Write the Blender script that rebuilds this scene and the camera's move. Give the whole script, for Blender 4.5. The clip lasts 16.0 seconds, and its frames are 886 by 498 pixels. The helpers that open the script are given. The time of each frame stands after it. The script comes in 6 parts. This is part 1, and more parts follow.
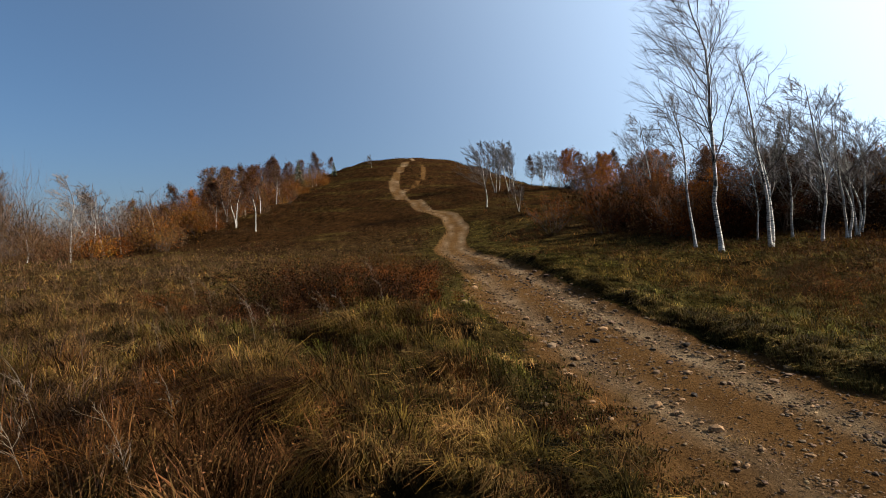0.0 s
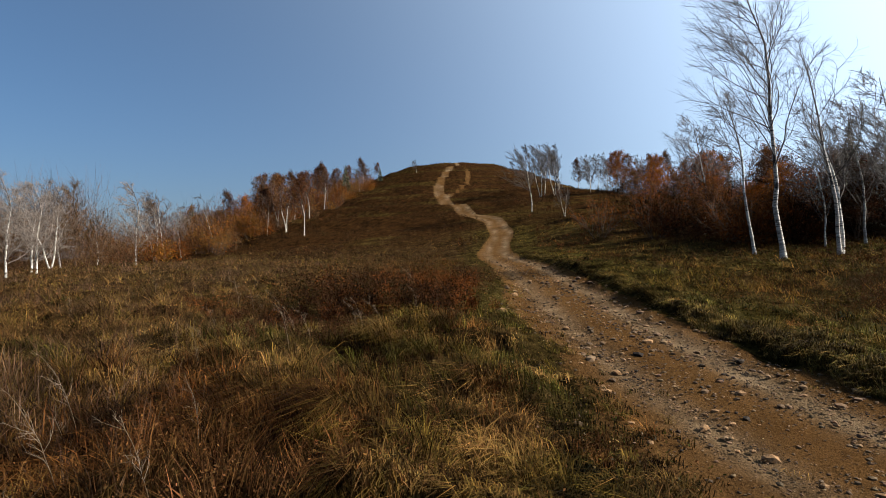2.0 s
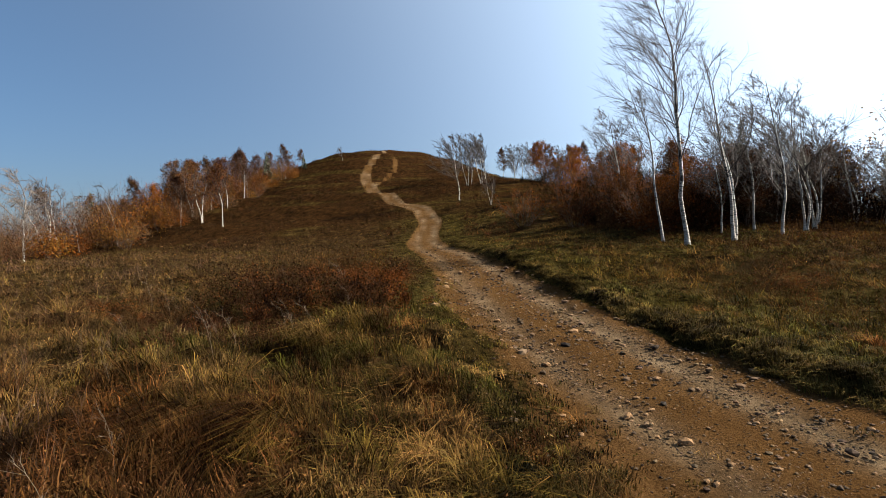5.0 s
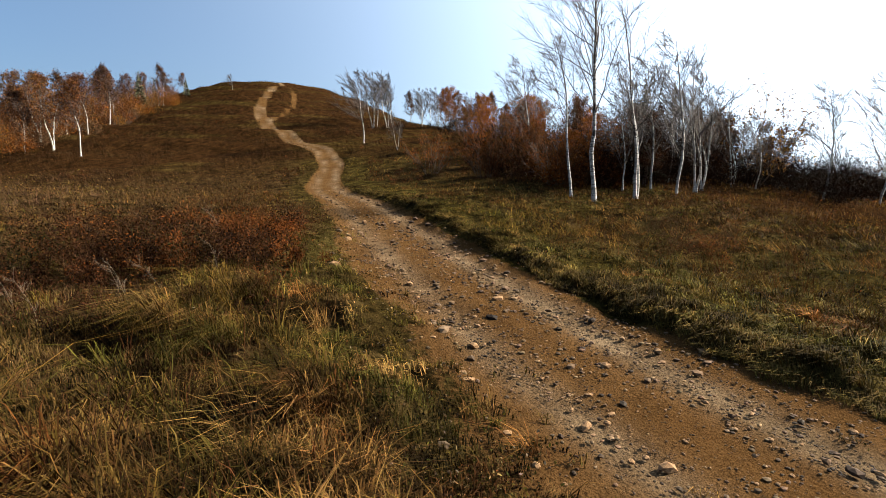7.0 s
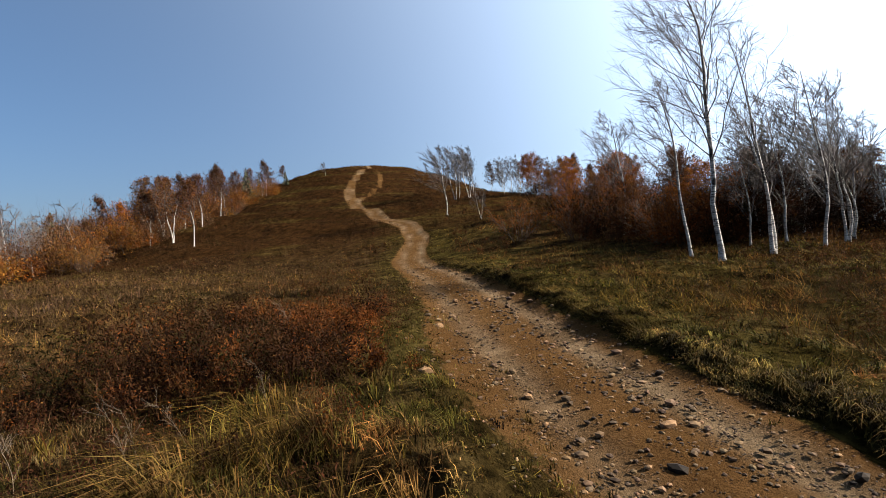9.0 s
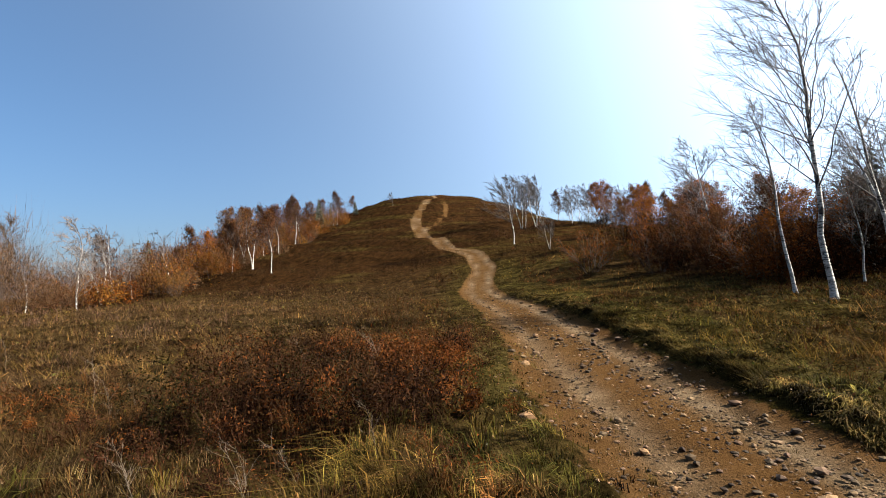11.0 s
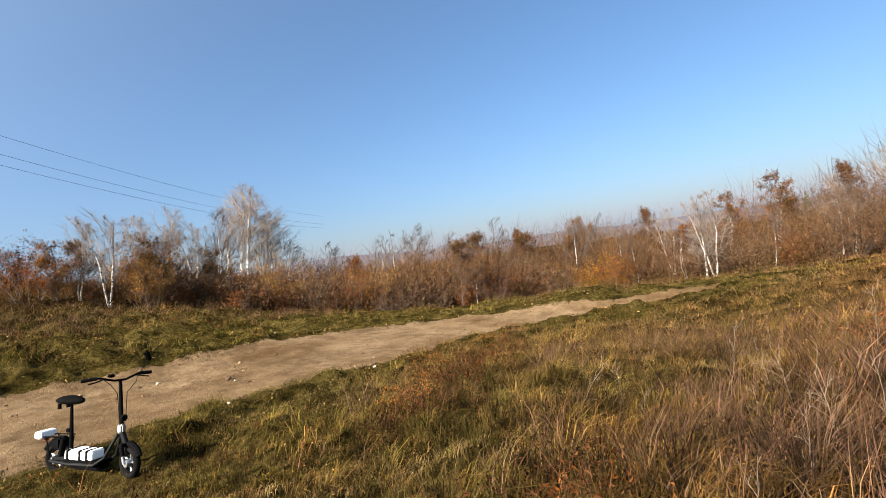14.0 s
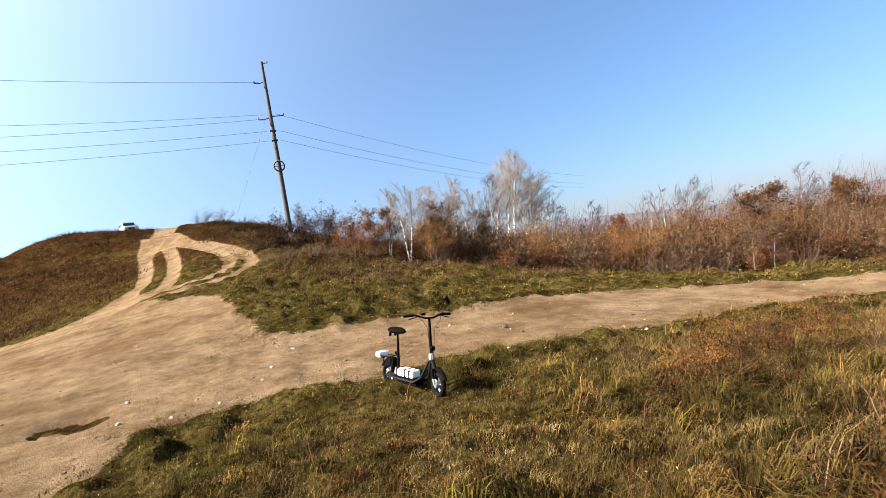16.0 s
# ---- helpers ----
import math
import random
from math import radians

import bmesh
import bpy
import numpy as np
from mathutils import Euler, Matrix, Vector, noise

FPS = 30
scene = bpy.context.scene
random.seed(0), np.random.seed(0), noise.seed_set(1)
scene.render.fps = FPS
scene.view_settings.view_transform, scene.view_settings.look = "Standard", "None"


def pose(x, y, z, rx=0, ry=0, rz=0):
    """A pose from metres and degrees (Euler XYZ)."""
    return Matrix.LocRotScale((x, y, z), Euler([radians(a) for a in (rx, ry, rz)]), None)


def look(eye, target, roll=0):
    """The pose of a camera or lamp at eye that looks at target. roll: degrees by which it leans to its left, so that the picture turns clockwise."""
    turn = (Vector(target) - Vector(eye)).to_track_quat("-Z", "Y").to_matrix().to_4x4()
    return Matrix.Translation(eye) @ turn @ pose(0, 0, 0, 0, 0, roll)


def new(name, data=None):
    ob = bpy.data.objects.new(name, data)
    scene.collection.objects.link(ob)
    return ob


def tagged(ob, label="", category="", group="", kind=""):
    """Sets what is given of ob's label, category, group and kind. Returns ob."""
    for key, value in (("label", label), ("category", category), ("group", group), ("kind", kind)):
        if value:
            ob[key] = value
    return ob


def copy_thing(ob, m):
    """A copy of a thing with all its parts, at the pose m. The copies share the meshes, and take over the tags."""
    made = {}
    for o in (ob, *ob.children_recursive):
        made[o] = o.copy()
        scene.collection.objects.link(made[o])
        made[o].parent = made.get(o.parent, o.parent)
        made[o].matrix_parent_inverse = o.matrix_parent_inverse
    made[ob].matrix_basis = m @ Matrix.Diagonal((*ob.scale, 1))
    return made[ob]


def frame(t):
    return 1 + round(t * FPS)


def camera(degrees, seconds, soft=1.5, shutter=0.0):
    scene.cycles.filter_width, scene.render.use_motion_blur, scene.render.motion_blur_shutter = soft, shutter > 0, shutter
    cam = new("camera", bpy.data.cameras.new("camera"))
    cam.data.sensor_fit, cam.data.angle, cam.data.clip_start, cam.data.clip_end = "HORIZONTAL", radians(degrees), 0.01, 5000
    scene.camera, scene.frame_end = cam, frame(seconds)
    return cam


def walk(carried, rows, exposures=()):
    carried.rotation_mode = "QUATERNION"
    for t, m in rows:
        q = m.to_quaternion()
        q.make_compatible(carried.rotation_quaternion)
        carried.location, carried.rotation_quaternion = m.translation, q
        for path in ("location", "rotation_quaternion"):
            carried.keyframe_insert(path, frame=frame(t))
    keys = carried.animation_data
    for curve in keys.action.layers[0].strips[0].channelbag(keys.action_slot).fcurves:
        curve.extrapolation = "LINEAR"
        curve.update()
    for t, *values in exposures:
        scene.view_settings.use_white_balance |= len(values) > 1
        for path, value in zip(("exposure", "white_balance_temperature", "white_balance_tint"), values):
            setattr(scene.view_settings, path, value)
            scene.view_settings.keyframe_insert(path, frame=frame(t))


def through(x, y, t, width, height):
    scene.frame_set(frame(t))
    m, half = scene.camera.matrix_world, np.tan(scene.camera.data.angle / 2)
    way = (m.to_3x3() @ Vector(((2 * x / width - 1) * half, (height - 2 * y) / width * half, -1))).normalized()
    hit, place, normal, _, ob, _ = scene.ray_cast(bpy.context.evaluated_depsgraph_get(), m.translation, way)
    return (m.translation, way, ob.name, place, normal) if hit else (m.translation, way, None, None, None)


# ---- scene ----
cam = camera(85.87, 16.0, soft=0.8, shutter=0.04)
# seconds, eye, tilt, lean, turn
PATH = [
    (0, -0.143, -0.142, 1.454, 88.42, 1.14, -0.97),
    (0.5, -0.081, -0.075, 1.491, 88.43, 2.00, 2.37),
    (1, 0.001, -0.015, 1.510, 91.13, -0.09, -0.67),
    (1.5, 0.000, -0.000, 1.499, 90.28, -0.18, 0.93),
    (2, -0.001, -0.009, 1.492, 89.03, 0.99, 4.42),
    (2.5, 0.024, 0.005, 1.510, 89.13, 0.68, 0.52),
    (3, 0.012, 0.011, 1.509, 90.35, 0.77, -1.49),
    (3.2, 0.007, 0.012, 1.511, 90.73, 0.58, -1.18),
    (5.3, -0.071, 0.044, 1.633, 85.45, 1.18, -4.89),
    (5.5, -0.072, 0.179, 1.629, 83.98, -0.59, -6.52),
    (6, -0.032, 0.537, 1.610, 83.34, 1.38, -7.48),
    (6.5, 0.020, 0.943, 1.602, 80.51, 1.73, -8.31),
    (7, 0.029, 1.444, 1.588, 81.01, -1.39, -15.63),
    (7.5, 0.069, 1.918, 1.548, 82.58, 0.67, -12.76),
    (8, 0.081, 2.428, 1.567, 81.94, 1.21, -11.00),
    (8.5, 0.059, 2.829, 1.622, 84.96, 1.90, -7.83),
    (9, 0.106, 3.220, 1.653, 89.24, 2.54, -5.75),
    (9.2, 0.130, 3.386, 1.678, 89.24, 2.99, -5.33),
    (11.3, -0.353, 3.443, 1.753, 93.28, 1.50, 5.15),
    (11.5, -0.383, 3.379, 1.761, 93.18, 2.24, 9.25),
    (12, -0.508, 3.189, 1.770, 90.81, 1.60, 25.38),
    (12.2, -0.573, 3.097, 1.759, 89.31, 3.82, 36.55),
    (12.3, -0.606, 3.052, 1.750, 89.47, 5.24, 43.58),
    (12.4, -0.637, 3.008, 1.740, 90.13, 7.19, 52.41),
    (12.5, -0.666, 2.966, 1.728, 92.16, 7.89, 63.73),
    (12.6, -0.695, 2.926, 1.717, 92.00, 7.20, 75.40),
    (12.7, -0.722, 2.889, 1.707, 92.06, 6.80, 86.90),
    (12.8, -0.747, 2.855, 1.699, 92.18, 6.70, 96.30),
    (13, -0.793, 2.795, 1.685, 92.43, 6.79, 111.93),
    (13.5, -0.904, 2.674, 1.672, 90.14, 7.27, 120.57),
    (14, -0.943, 2.623, 1.654, 89.39, 8.66, 129.89),
    (14.5, -0.936, 2.601, 1.645, 87.11, 7.57, 136.32),
    (15, -0.915, 2.601, 1.658, 88.92, 8.85, 137.51),
    (15.5, -0.840, 2.617, 1.660, 89.79, 8.11, 149.21),
    (16, -0.756, 2.613, 1.640, 89.64, 9.58, 160.82),
]
# seconds, stops, kelvin, tint
EXPOSURES = [(0.0, 1.49, 6500, 10), (0.5, 1.75, 6500, 10), (1.5, 1.55, 6500, 10), (3.2, 1.58, 6550, 10), (5.5, 1.8, 6720, 10), (6.5, 1.99, 6800, 10.5), (7.3, 2.15, 6850, 11), (9.0, 1.82, 6600, 12.5), (11.3, 2.22, 6500, 10), (12.0, 2.5, 6600, 11.5), (12.5, 2.8, 6750, 13), (13.0, 2.42, 6800, 12.5), (14.0, 2.49, 6800, 12), (14.6, 2.83, 6850, 12.5), (15.0, 2.81, 6850, 12.5), (16.0, 2.77, 6700, 14)]
walk(cam, [(r[0], pose(*r[1:])) for r in PATH], EXPOSURES)

# ---- daylight ----
SUN_AZ, SUN_EL = radians(92), radians(32)      # clockwise from +y, above the horizon
world = bpy.data.worlds.new("sky")
scene.world = world
world.use_nodes = True
wn, wl = world.node_tree.nodes, world.node_tree.links
sky = wn.new("ShaderNodeTexSky")
sky.sky_type = "NISHITA"
sky.sun_disc = False
sky.sun_elevation, sky.sun_rotation = SUN_EL, SUN_AZ
sky.air_density, sky.dust_density, sky.ozone_density = 1.0, 0.3, 2.2
# thin haze: a pale rim along the horizon and a wide glow near the sun
way = wn.new("ShaderNodeTexCoord").outputs["Generated"]
glow_az = SUN_AZ - radians(12)                 # the glow's centre is moved a little north of the sun
glow_way = (math.cos(SUN_EL) * math.sin(glow_az), math.cos(SUN_EL) * math.cos(glow_az), math.sin(SUN_EL))


def sky_math(op, a, b=0.0):
    k = wn.new("ShaderNodeMath")
    k.operation = op
    for sock, v in zip(k.inputs, (a, b)):
        if isinstance(v, (int, float)):
            sock.default_value = v
        else:
            wl.new(v, sock)
    return k.outputs[0]


dot = wn.new("ShaderNodeVectorMath")
dot.operation = "DOT_PRODUCT"
wl.new(way, dot.inputs[0])
dot.inputs[1].default_value = glow_way
split = wn.new("ShaderNodeSeparateXYZ")
wl.new(way, split.inputs[0])
glow = sky_math("MULTIPLY", sky_math("POWER", 2.718, sky_math("MULTIPLY", sky_math("SUBTRACT", dot.outputs["Value"], 1.0), 3.1)), 37.0)
rim = sky_math("MULTIPLY", sky_math("POWER", 2.718, sky_math("MULTIPLY", sky_math("MAXIMUM", split.outputs[2], 0.0), -6.0)), 1.2)
foot = sky_math("POWER", 2.718, sky_math("MULTIPLY", sky_math("ABSOLUTE", split.outputs[2]), -30.0))
def haze_of(colour, amount):
    k = wn.new("ShaderNodeVectorMath")
    k.operation = "SCALE"
    k.inputs[0].default_value = colour
    wl.new(amount, k.inputs["Scale"])
    return k.outputs[0]


def sky_sum(a, b):
    k = wn.new("ShaderNodeVectorMath")
    k.operation = "ADD"
    wl.new(a, k.inputs[0])
    wl.new(b, k.inputs[1])
    return k.outputs[0]


haze = sky_sum(haze_of((0.72, 0.86, 1.0), glow), haze_of((0.88, 0.91, 1.0), sky_math("ADD", rim, foot)))
# the air dims and blues the sky low down
low = wn.new("ShaderNodeMix")
low.data_type = "RGBA"
wl.new(sky_math("POWER", 2.718, sky_math("MULTIPLY", sky_math("MAXIMUM", split.outputs[2], 0.0), -5.0)), low.inputs[0])
low.inputs[6].default_value, low.inputs[7].default_value = (0.89, 1.29, 1.55, 1), (0.32, 0.42, 0.71, 1)
air = wn.new("ShaderNodeVectorMath")
air.operation = "MULTIPLY"
wl.new(sky.outputs[0], air.inputs[0])
wl.new(low.outputs[2], air.inputs[1])
wl.new(sky_sum(air.outputs[0], haze), wn["Background"].inputs[0])
wn["Background"].inputs[1].default_value = 0.0205
sun_data = bpy.data.lights.new("sun", "SUN")
sun_data.energy, sun_data.angle, sun_data.color = 5.0, radians(0.55), (1.0, 0.91, 0.77)
sun = new("sun", sun_data)
sun.matrix_world = look((60 * math.sin(SUN_AZ), 60 * math.cos(SUN_AZ), 60 * math.tan(SUN_EL)), (0, 0, 0))

# ---- small helpers ----
def smooth(a, b, v):
    s = np.clip((v - a) / (b - a), 0, 1)
    return s * s * (3 - 2 * s)


def lattice(ix, iy, seed):
    h = np.sin(ix * 127.1 + iy * 311.7 + seed * 74.7) * 43758.5453
    return h - np.floor(h)


def value_noise(x, y, seed=0):
    ix, iy = np.floor(x), np.floor(y)
    fx, fy = x - ix, y - iy
    fx, fy = fx * fx * (3 - 2 * fx), fy * fy * (3 - 2 * fy)
    a, b = lattice(ix, iy, seed), lattice(ix + 1, iy, seed)
    c, d = lattice(ix, iy + 1, seed), lattice(ix + 1, iy + 1, seed)
    return (a * (1 - fx) + b * fx) * (1 - fy) + (c * (1 - fx) + d * fx) * fy


def fractal(x, y, size, seed=0, octaves=3):
    total, amp, norm = 0.0, 1.0, 0.0
    for k in range(octaves):
        total = total + amp * value_noise(x / size, y / size, seed + 9 * k)
        norm, amp, size = norm + amp, amp * 0.5, size * 0.5
    return total / norm


def raw_mesh(name, verts, faces, material=None, tint=None, flat=False):
    """A mesh from arrays: faces all of one corner count; tint: a colour for each vertex."""
    me = bpy.data.meshes.new(name)
    verts, faces = np.asarray(verts, np.float32), np.asarray(faces, np.int32)
    n, k = faces.shape
    me.vertices.add(len(verts))
    me.vertices.foreach_set("co", verts.ravel())
    me.loops.add(n * k)
    me.loops.foreach_set("vertex_index", faces.ravel())
    me.polygons.add(n)
    me.polygons.foreach_set("loop_start", np.arange(0, n * k, k, dtype=np.int32))
    me.polygons.foreach_set("use_smooth", np.full(n, not flat))
    if tint is not None:
        a = me.color_attributes.new("tint", "FLOAT_COLOR", "POINT")
        col = np.ones((len(verts), 4), np.float32)
        col[:, :tint.shape[1]] = tint
        a.data.foreach_set("color", col.ravel())
    me.update(calc_edges=True)
    if material:
        me.materials.append(material)
    return me


def bm_mesh(name, bm, material, flat=False):
    me = bpy.data.meshes.new(name)
    for f in bm.faces:
        f.smooth = not flat
    bm.to_mesh(me)
    bm.free()
    if not flat:
        me.set_sharp_from_angle(angle=radians(38))
    me.materials.append(material)
    return me


def part(name, me, mat, parent, label="", flat=False):
    """One mesh under a thing or under one of its parts."""
    if isinstance(me, bmesh.types.BMesh):
        me = bm_mesh(name, me, mat, flat)
    ob = new(name, me)
    ob.parent = parent
    return tagged(ob, label)


# ---- materials ----
def material(name, rough=0.8, metal=0.0, spec=0.3):
    m = bpy.data.materials.new(name)
    m.use_nodes = True
    b = m.node_tree.nodes["Principled BSDF"]
    b.inputs["Roughness"].default_value, b.inputs["Metallic"].default_value = rough, metal
    b.inputs["Specular IOR Level"].default_value = spec
    return m, m.node_tree.nodes, m.node_tree.links, b


def noise_node(n, l, scale, detail=4.0, rough=0.6, coord=None):
    t = n.new("ShaderNodeTexNoise")
    t.inputs["Scale"].default_value, t.inputs["Detail"].default_value, t.inputs["Roughness"].default_value = scale, detail, rough
    if coord is not None:
        l.new(coord, t.inputs["Vector"])
    return t.outputs["Fac"]


def ramp_node(n, l, fac, stops):
    r = n.new("ShaderNodeValToRGB")
    while len(r.color_ramp.elements) < len(stops):
        r.color_ramp.elements.new(0.5)
    for e, (p, c) in zip(r.color_ramp.elements, stops):
        e.position, e.color = p, (*c, 1)
    l.new(fac, r.inputs[0])
    return r.outputs[0]


def mix_node(n, l, fac, a, b, mode="MIX"):
    m = n.new("ShaderNodeMix")
    m.data_type, m.blend_type = "RGBA", mode
    for sock, v in ((m.inputs[0], fac), (m.inputs[6], a), (m.inputs[7], b)):
        if isinstance(v, (int, float)):
            sock.default_value = v
        elif isinstance(v, tuple):
            sock.default_value = (*v, 1)
        else:
            l.new(v, sock)
    return m.outputs[2]


def bump_node(n, l, b, height, strength, dist):
    k = n.new("ShaderNodeBump")
    k.inputs["Strength"].default_value, k.inputs["Distance"].default_value = strength, dist
    l.new(height, k.inputs["Height"])
    l.new(k.outputs[0], b.inputs["Normal"])


def plain(name, colour, rough=0.6, metal=0.0, spread=0.25, scale=9.0, bump=0.0, spec=0.4):
    """A surface with a slight mottling and roughness change."""
    m, n, l, b = material(name, rough, metal, spec)
    co = n.new("ShaderNodeTexCoord").outputs["Object"]
    f = noise_node(n, l, scale, 5, 0.65, co)
    lo, hi = tuple(c * (1 - spread) for c in colour), tuple(min(1, c * (1 + spread)) for c in colour)
    l.new(ramp_node(n, l, f, [(0.3, lo), (0.7, hi)]), b.inputs["Base Color"])
    if bump:
        bump_node(n, l, b, noise_node(n, l, scale * 4, 4, 0.6, co), bump, 0.01)
    return m


def ground_material():
    m, n, l, b = material("meadow_soil", 1.0, 0, 0.0)
    geo = n.new("ShaderNodeNewGeometry").outputs["Position"]
    att = n.new("ShaderNodeAttribute")
    att.attribute_name = "tint"
    sep = n.new("ShaderNodeSeparateColor")
    l.new(att.outputs["Color"], sep.inputs[0])
    dirt, heath, green = sep.outputs[0], sep.outputs[1], sep.outputs[2]
    big, mid, fine = (noise_node(n, l, s, 6, 0.65, geo) for s in (0.22, 1.3, 9.0))
    # soil ramps start near black: shade between blades is put into the colour
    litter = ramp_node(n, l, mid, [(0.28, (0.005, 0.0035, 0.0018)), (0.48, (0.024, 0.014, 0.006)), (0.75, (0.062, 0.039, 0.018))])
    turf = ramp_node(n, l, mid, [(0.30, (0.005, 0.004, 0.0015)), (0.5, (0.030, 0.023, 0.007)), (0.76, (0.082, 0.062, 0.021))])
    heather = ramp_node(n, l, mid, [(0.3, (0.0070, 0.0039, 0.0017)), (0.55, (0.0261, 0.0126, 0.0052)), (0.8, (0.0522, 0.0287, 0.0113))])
    # worn ledges run level along the slopes: straw and olive between the heather
    flat = n.new("ShaderNodeMapping")
    flat.inputs["Scale"].default_value = (0.055, 0.075, 0.55)
    l.new(geo, flat.inputs["Vector"])
    ledge = ramp_node(n, l, noise_node(n, l, 1.0, 5, 0.62, flat.outputs[0]), [(0.53, (0, 0, 0)), (0.66, (1, 1, 1))])
    olive = ramp_node(n, l, mid, [(0.3, (0.0104, 0.0070, 0.0026)), (0.55, (0.0400, 0.0261, 0.0087)), (0.8, (0.0827, 0.0557, 0.0191))])
    heather = mix_node(n, l, ledge, heather, olive)
    base = mix_node(n, l, green, litter, turf)
    base = mix_node(n, l, heath, base, heather)
    # dark specks stand in for shaded gaps in the grass
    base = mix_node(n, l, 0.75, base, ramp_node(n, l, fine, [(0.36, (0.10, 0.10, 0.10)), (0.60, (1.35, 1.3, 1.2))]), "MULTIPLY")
    rut = att.outputs["Alpha"]
    grit = noise_node(n, l, 38.0, 5, 0.7, geo)
    clay = ramp_node(n, l, big, [(0.3, (0.060, 0.031, 0.0115)), (0.7, (0.096, 0.053, 0.021))])
    clay = mix_node(n, l, 0.8, clay, ramp_node(n, l, mid, [(0.2, (0.62, 0.58, 0.55)), (0.65, (1.1, 1.08, 1.05))]), "MULTIPLY")
    clay = mix_node(n, l, 0.85, clay, ramp_node(n, l, grit, [(0.3, (0.5, 0.48, 0.46)), (0.6, (1.12, 1.1, 1.08))]), "MULTIPLY")
    sand = ramp_node(n, l, mid, [(0.3, (0.098, 0.069, 0.040)), (0.7, (0.170, 0.126, 0.079))])
    sand = mix_node(n, l, 0.85, sand, ramp_node(n, l, noise_node(n, l, 0.55, 5, 0.7, geo), [(0.36, (0.58, 0.53, 0.48)), (0.62, (1.25, 1.25, 1.26))]), "MULTIPLY")
    sand = mix_node(n, l, 0.8, sand, ramp_node(n, l, noise_node(n, l, 3.5, 6, 0.7, geo), [(0.3, (0.68, 0.65, 0.62)), (0.66, (1.12, 1.1, 1.08))]), "MULTIPLY")
    sand = mix_node(n, l, 0.7, sand, ramp_node(n, l, grit, [(0.3, (0.6, 0.58, 0.56)), (0.6, (1.1, 1.08, 1.06))]), "MULTIPLY")
    clay = mix_node(n, l, rut, clay, sand)
    # ragged edge between turf and bare clay
    edge = n.new("ShaderNodeMath")
    edge.operation = "MULTIPLY_ADD"
    l.new(noise_node(n, l, 5.0, 6, 0.75, geo), edge.inputs[0])
    edge.inputs[1].default_value = 0.9
    l.new(dirt, edge.inputs[2])
    sharp = ramp_node(n, l, edge.outputs[0], [(0.86, (0, 0, 0)), (1.06, (1, 1, 1))])
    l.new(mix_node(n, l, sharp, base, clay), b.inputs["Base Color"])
    both = n.new("ShaderNodeMath")
    both.operation = "ADD"
    l.new(grit, both.inputs[0])
    l.new(fine, both.inputs[1])
    bump_node(n, l, b, both.outputs[0], 1.0, 0.07)
    return m


def tinted(name, rough=0.85, spec=0.03, through=0.22, tones=((0.053, 0.044, 0.033), (0.405, 0.355, 0.278))):
    """Blades and leaves: the colour of each comes with the mesh; light passes through."""
    m, n, l, b = material(name, rough, 0, spec)
    att = n.new("ShaderNodeAttribute")
    att.attribute_name = "tint"
    geo = n.new("ShaderNodeNewGeometry").outputs["Position"]
    col = mix_node(n, l, 1.0, att.outputs["Color"], ramp_node(n, l, noise_node(n, l, 3.0, 3, 0.6, geo), [(0.34, tones[0]), (0.66, tones[1])]), "MULTIPLY")
    l.new(col, b.inputs["Base Color"])
    t = n.new("ShaderNodeBsdfTranslucent")
    l.new(col, t.inputs["Color"])
    x = n.new("ShaderNodeMixShader")
    x.inputs[0].default_value = through
    l.new(b.outputs[0], x.inputs[1])
    l.new(t.outputs[0], x.inputs[2])
    l.new(x.outputs[0], n["Material Output"].inputs["Surface"])
    return m


def birch_bark():
    m, n, l, b = material("birch_bark", 0.7, 0, 0.3)
    co = n.new("ShaderNodeTexCoord").outputs["Object"]
    mp = n.new("ShaderNodeMapping")
    mp.inputs["Scale"].default_value = (3.0, 3.0, 14.0)
    l.new(co, mp.inputs["Vector"])
    lent = noise_node(n, l, 1.6, 5, 0.7, mp.outputs[0])
    scar = noise_node(n, l, 2.2, 3, 0.6, co)
    white = ramp_node(n, l, lent, [(0.40, (0.035, 0.030, 0.026)), (0.50, (0.34, 0.315, 0.275)), (0.7, (0.56, 0.53, 0.475))])
    dark = ramp_node(n, l, scar, [(0.54, (1, 1, 1)), (0.62, (0.10, 0.085, 0.075))])
    pale = mix_node(n, l, 1.0, white, dark, "MULTIPLY")
    # young bark in the upper half is brown
    gen = n.new("ShaderNodeSeparateXYZ")
    l.new(n.new("ShaderNodeTexCoord").outputs["Generated"], gen.inputs[0])
    high = n.new("ShaderNodeMath")
    high.operation = "MULTIPLY_ADD"
    l.new(scar, high.inputs[0])
    high.inputs[1].default_value = 0.35
    l.new(gen.outputs[2], high.inputs[2])
    young = ramp_node(n, l, high.outputs[0], [(0.66, (0, 0, 0)), (0.98, (1, 1, 1))])
    l.new(mix_node(n, l, young, pale, (0.055, 0.040, 0.032)), b.inputs["Base Color"])
    bump_node(n, l, b, lent, 0.4, 0.02)
    return m


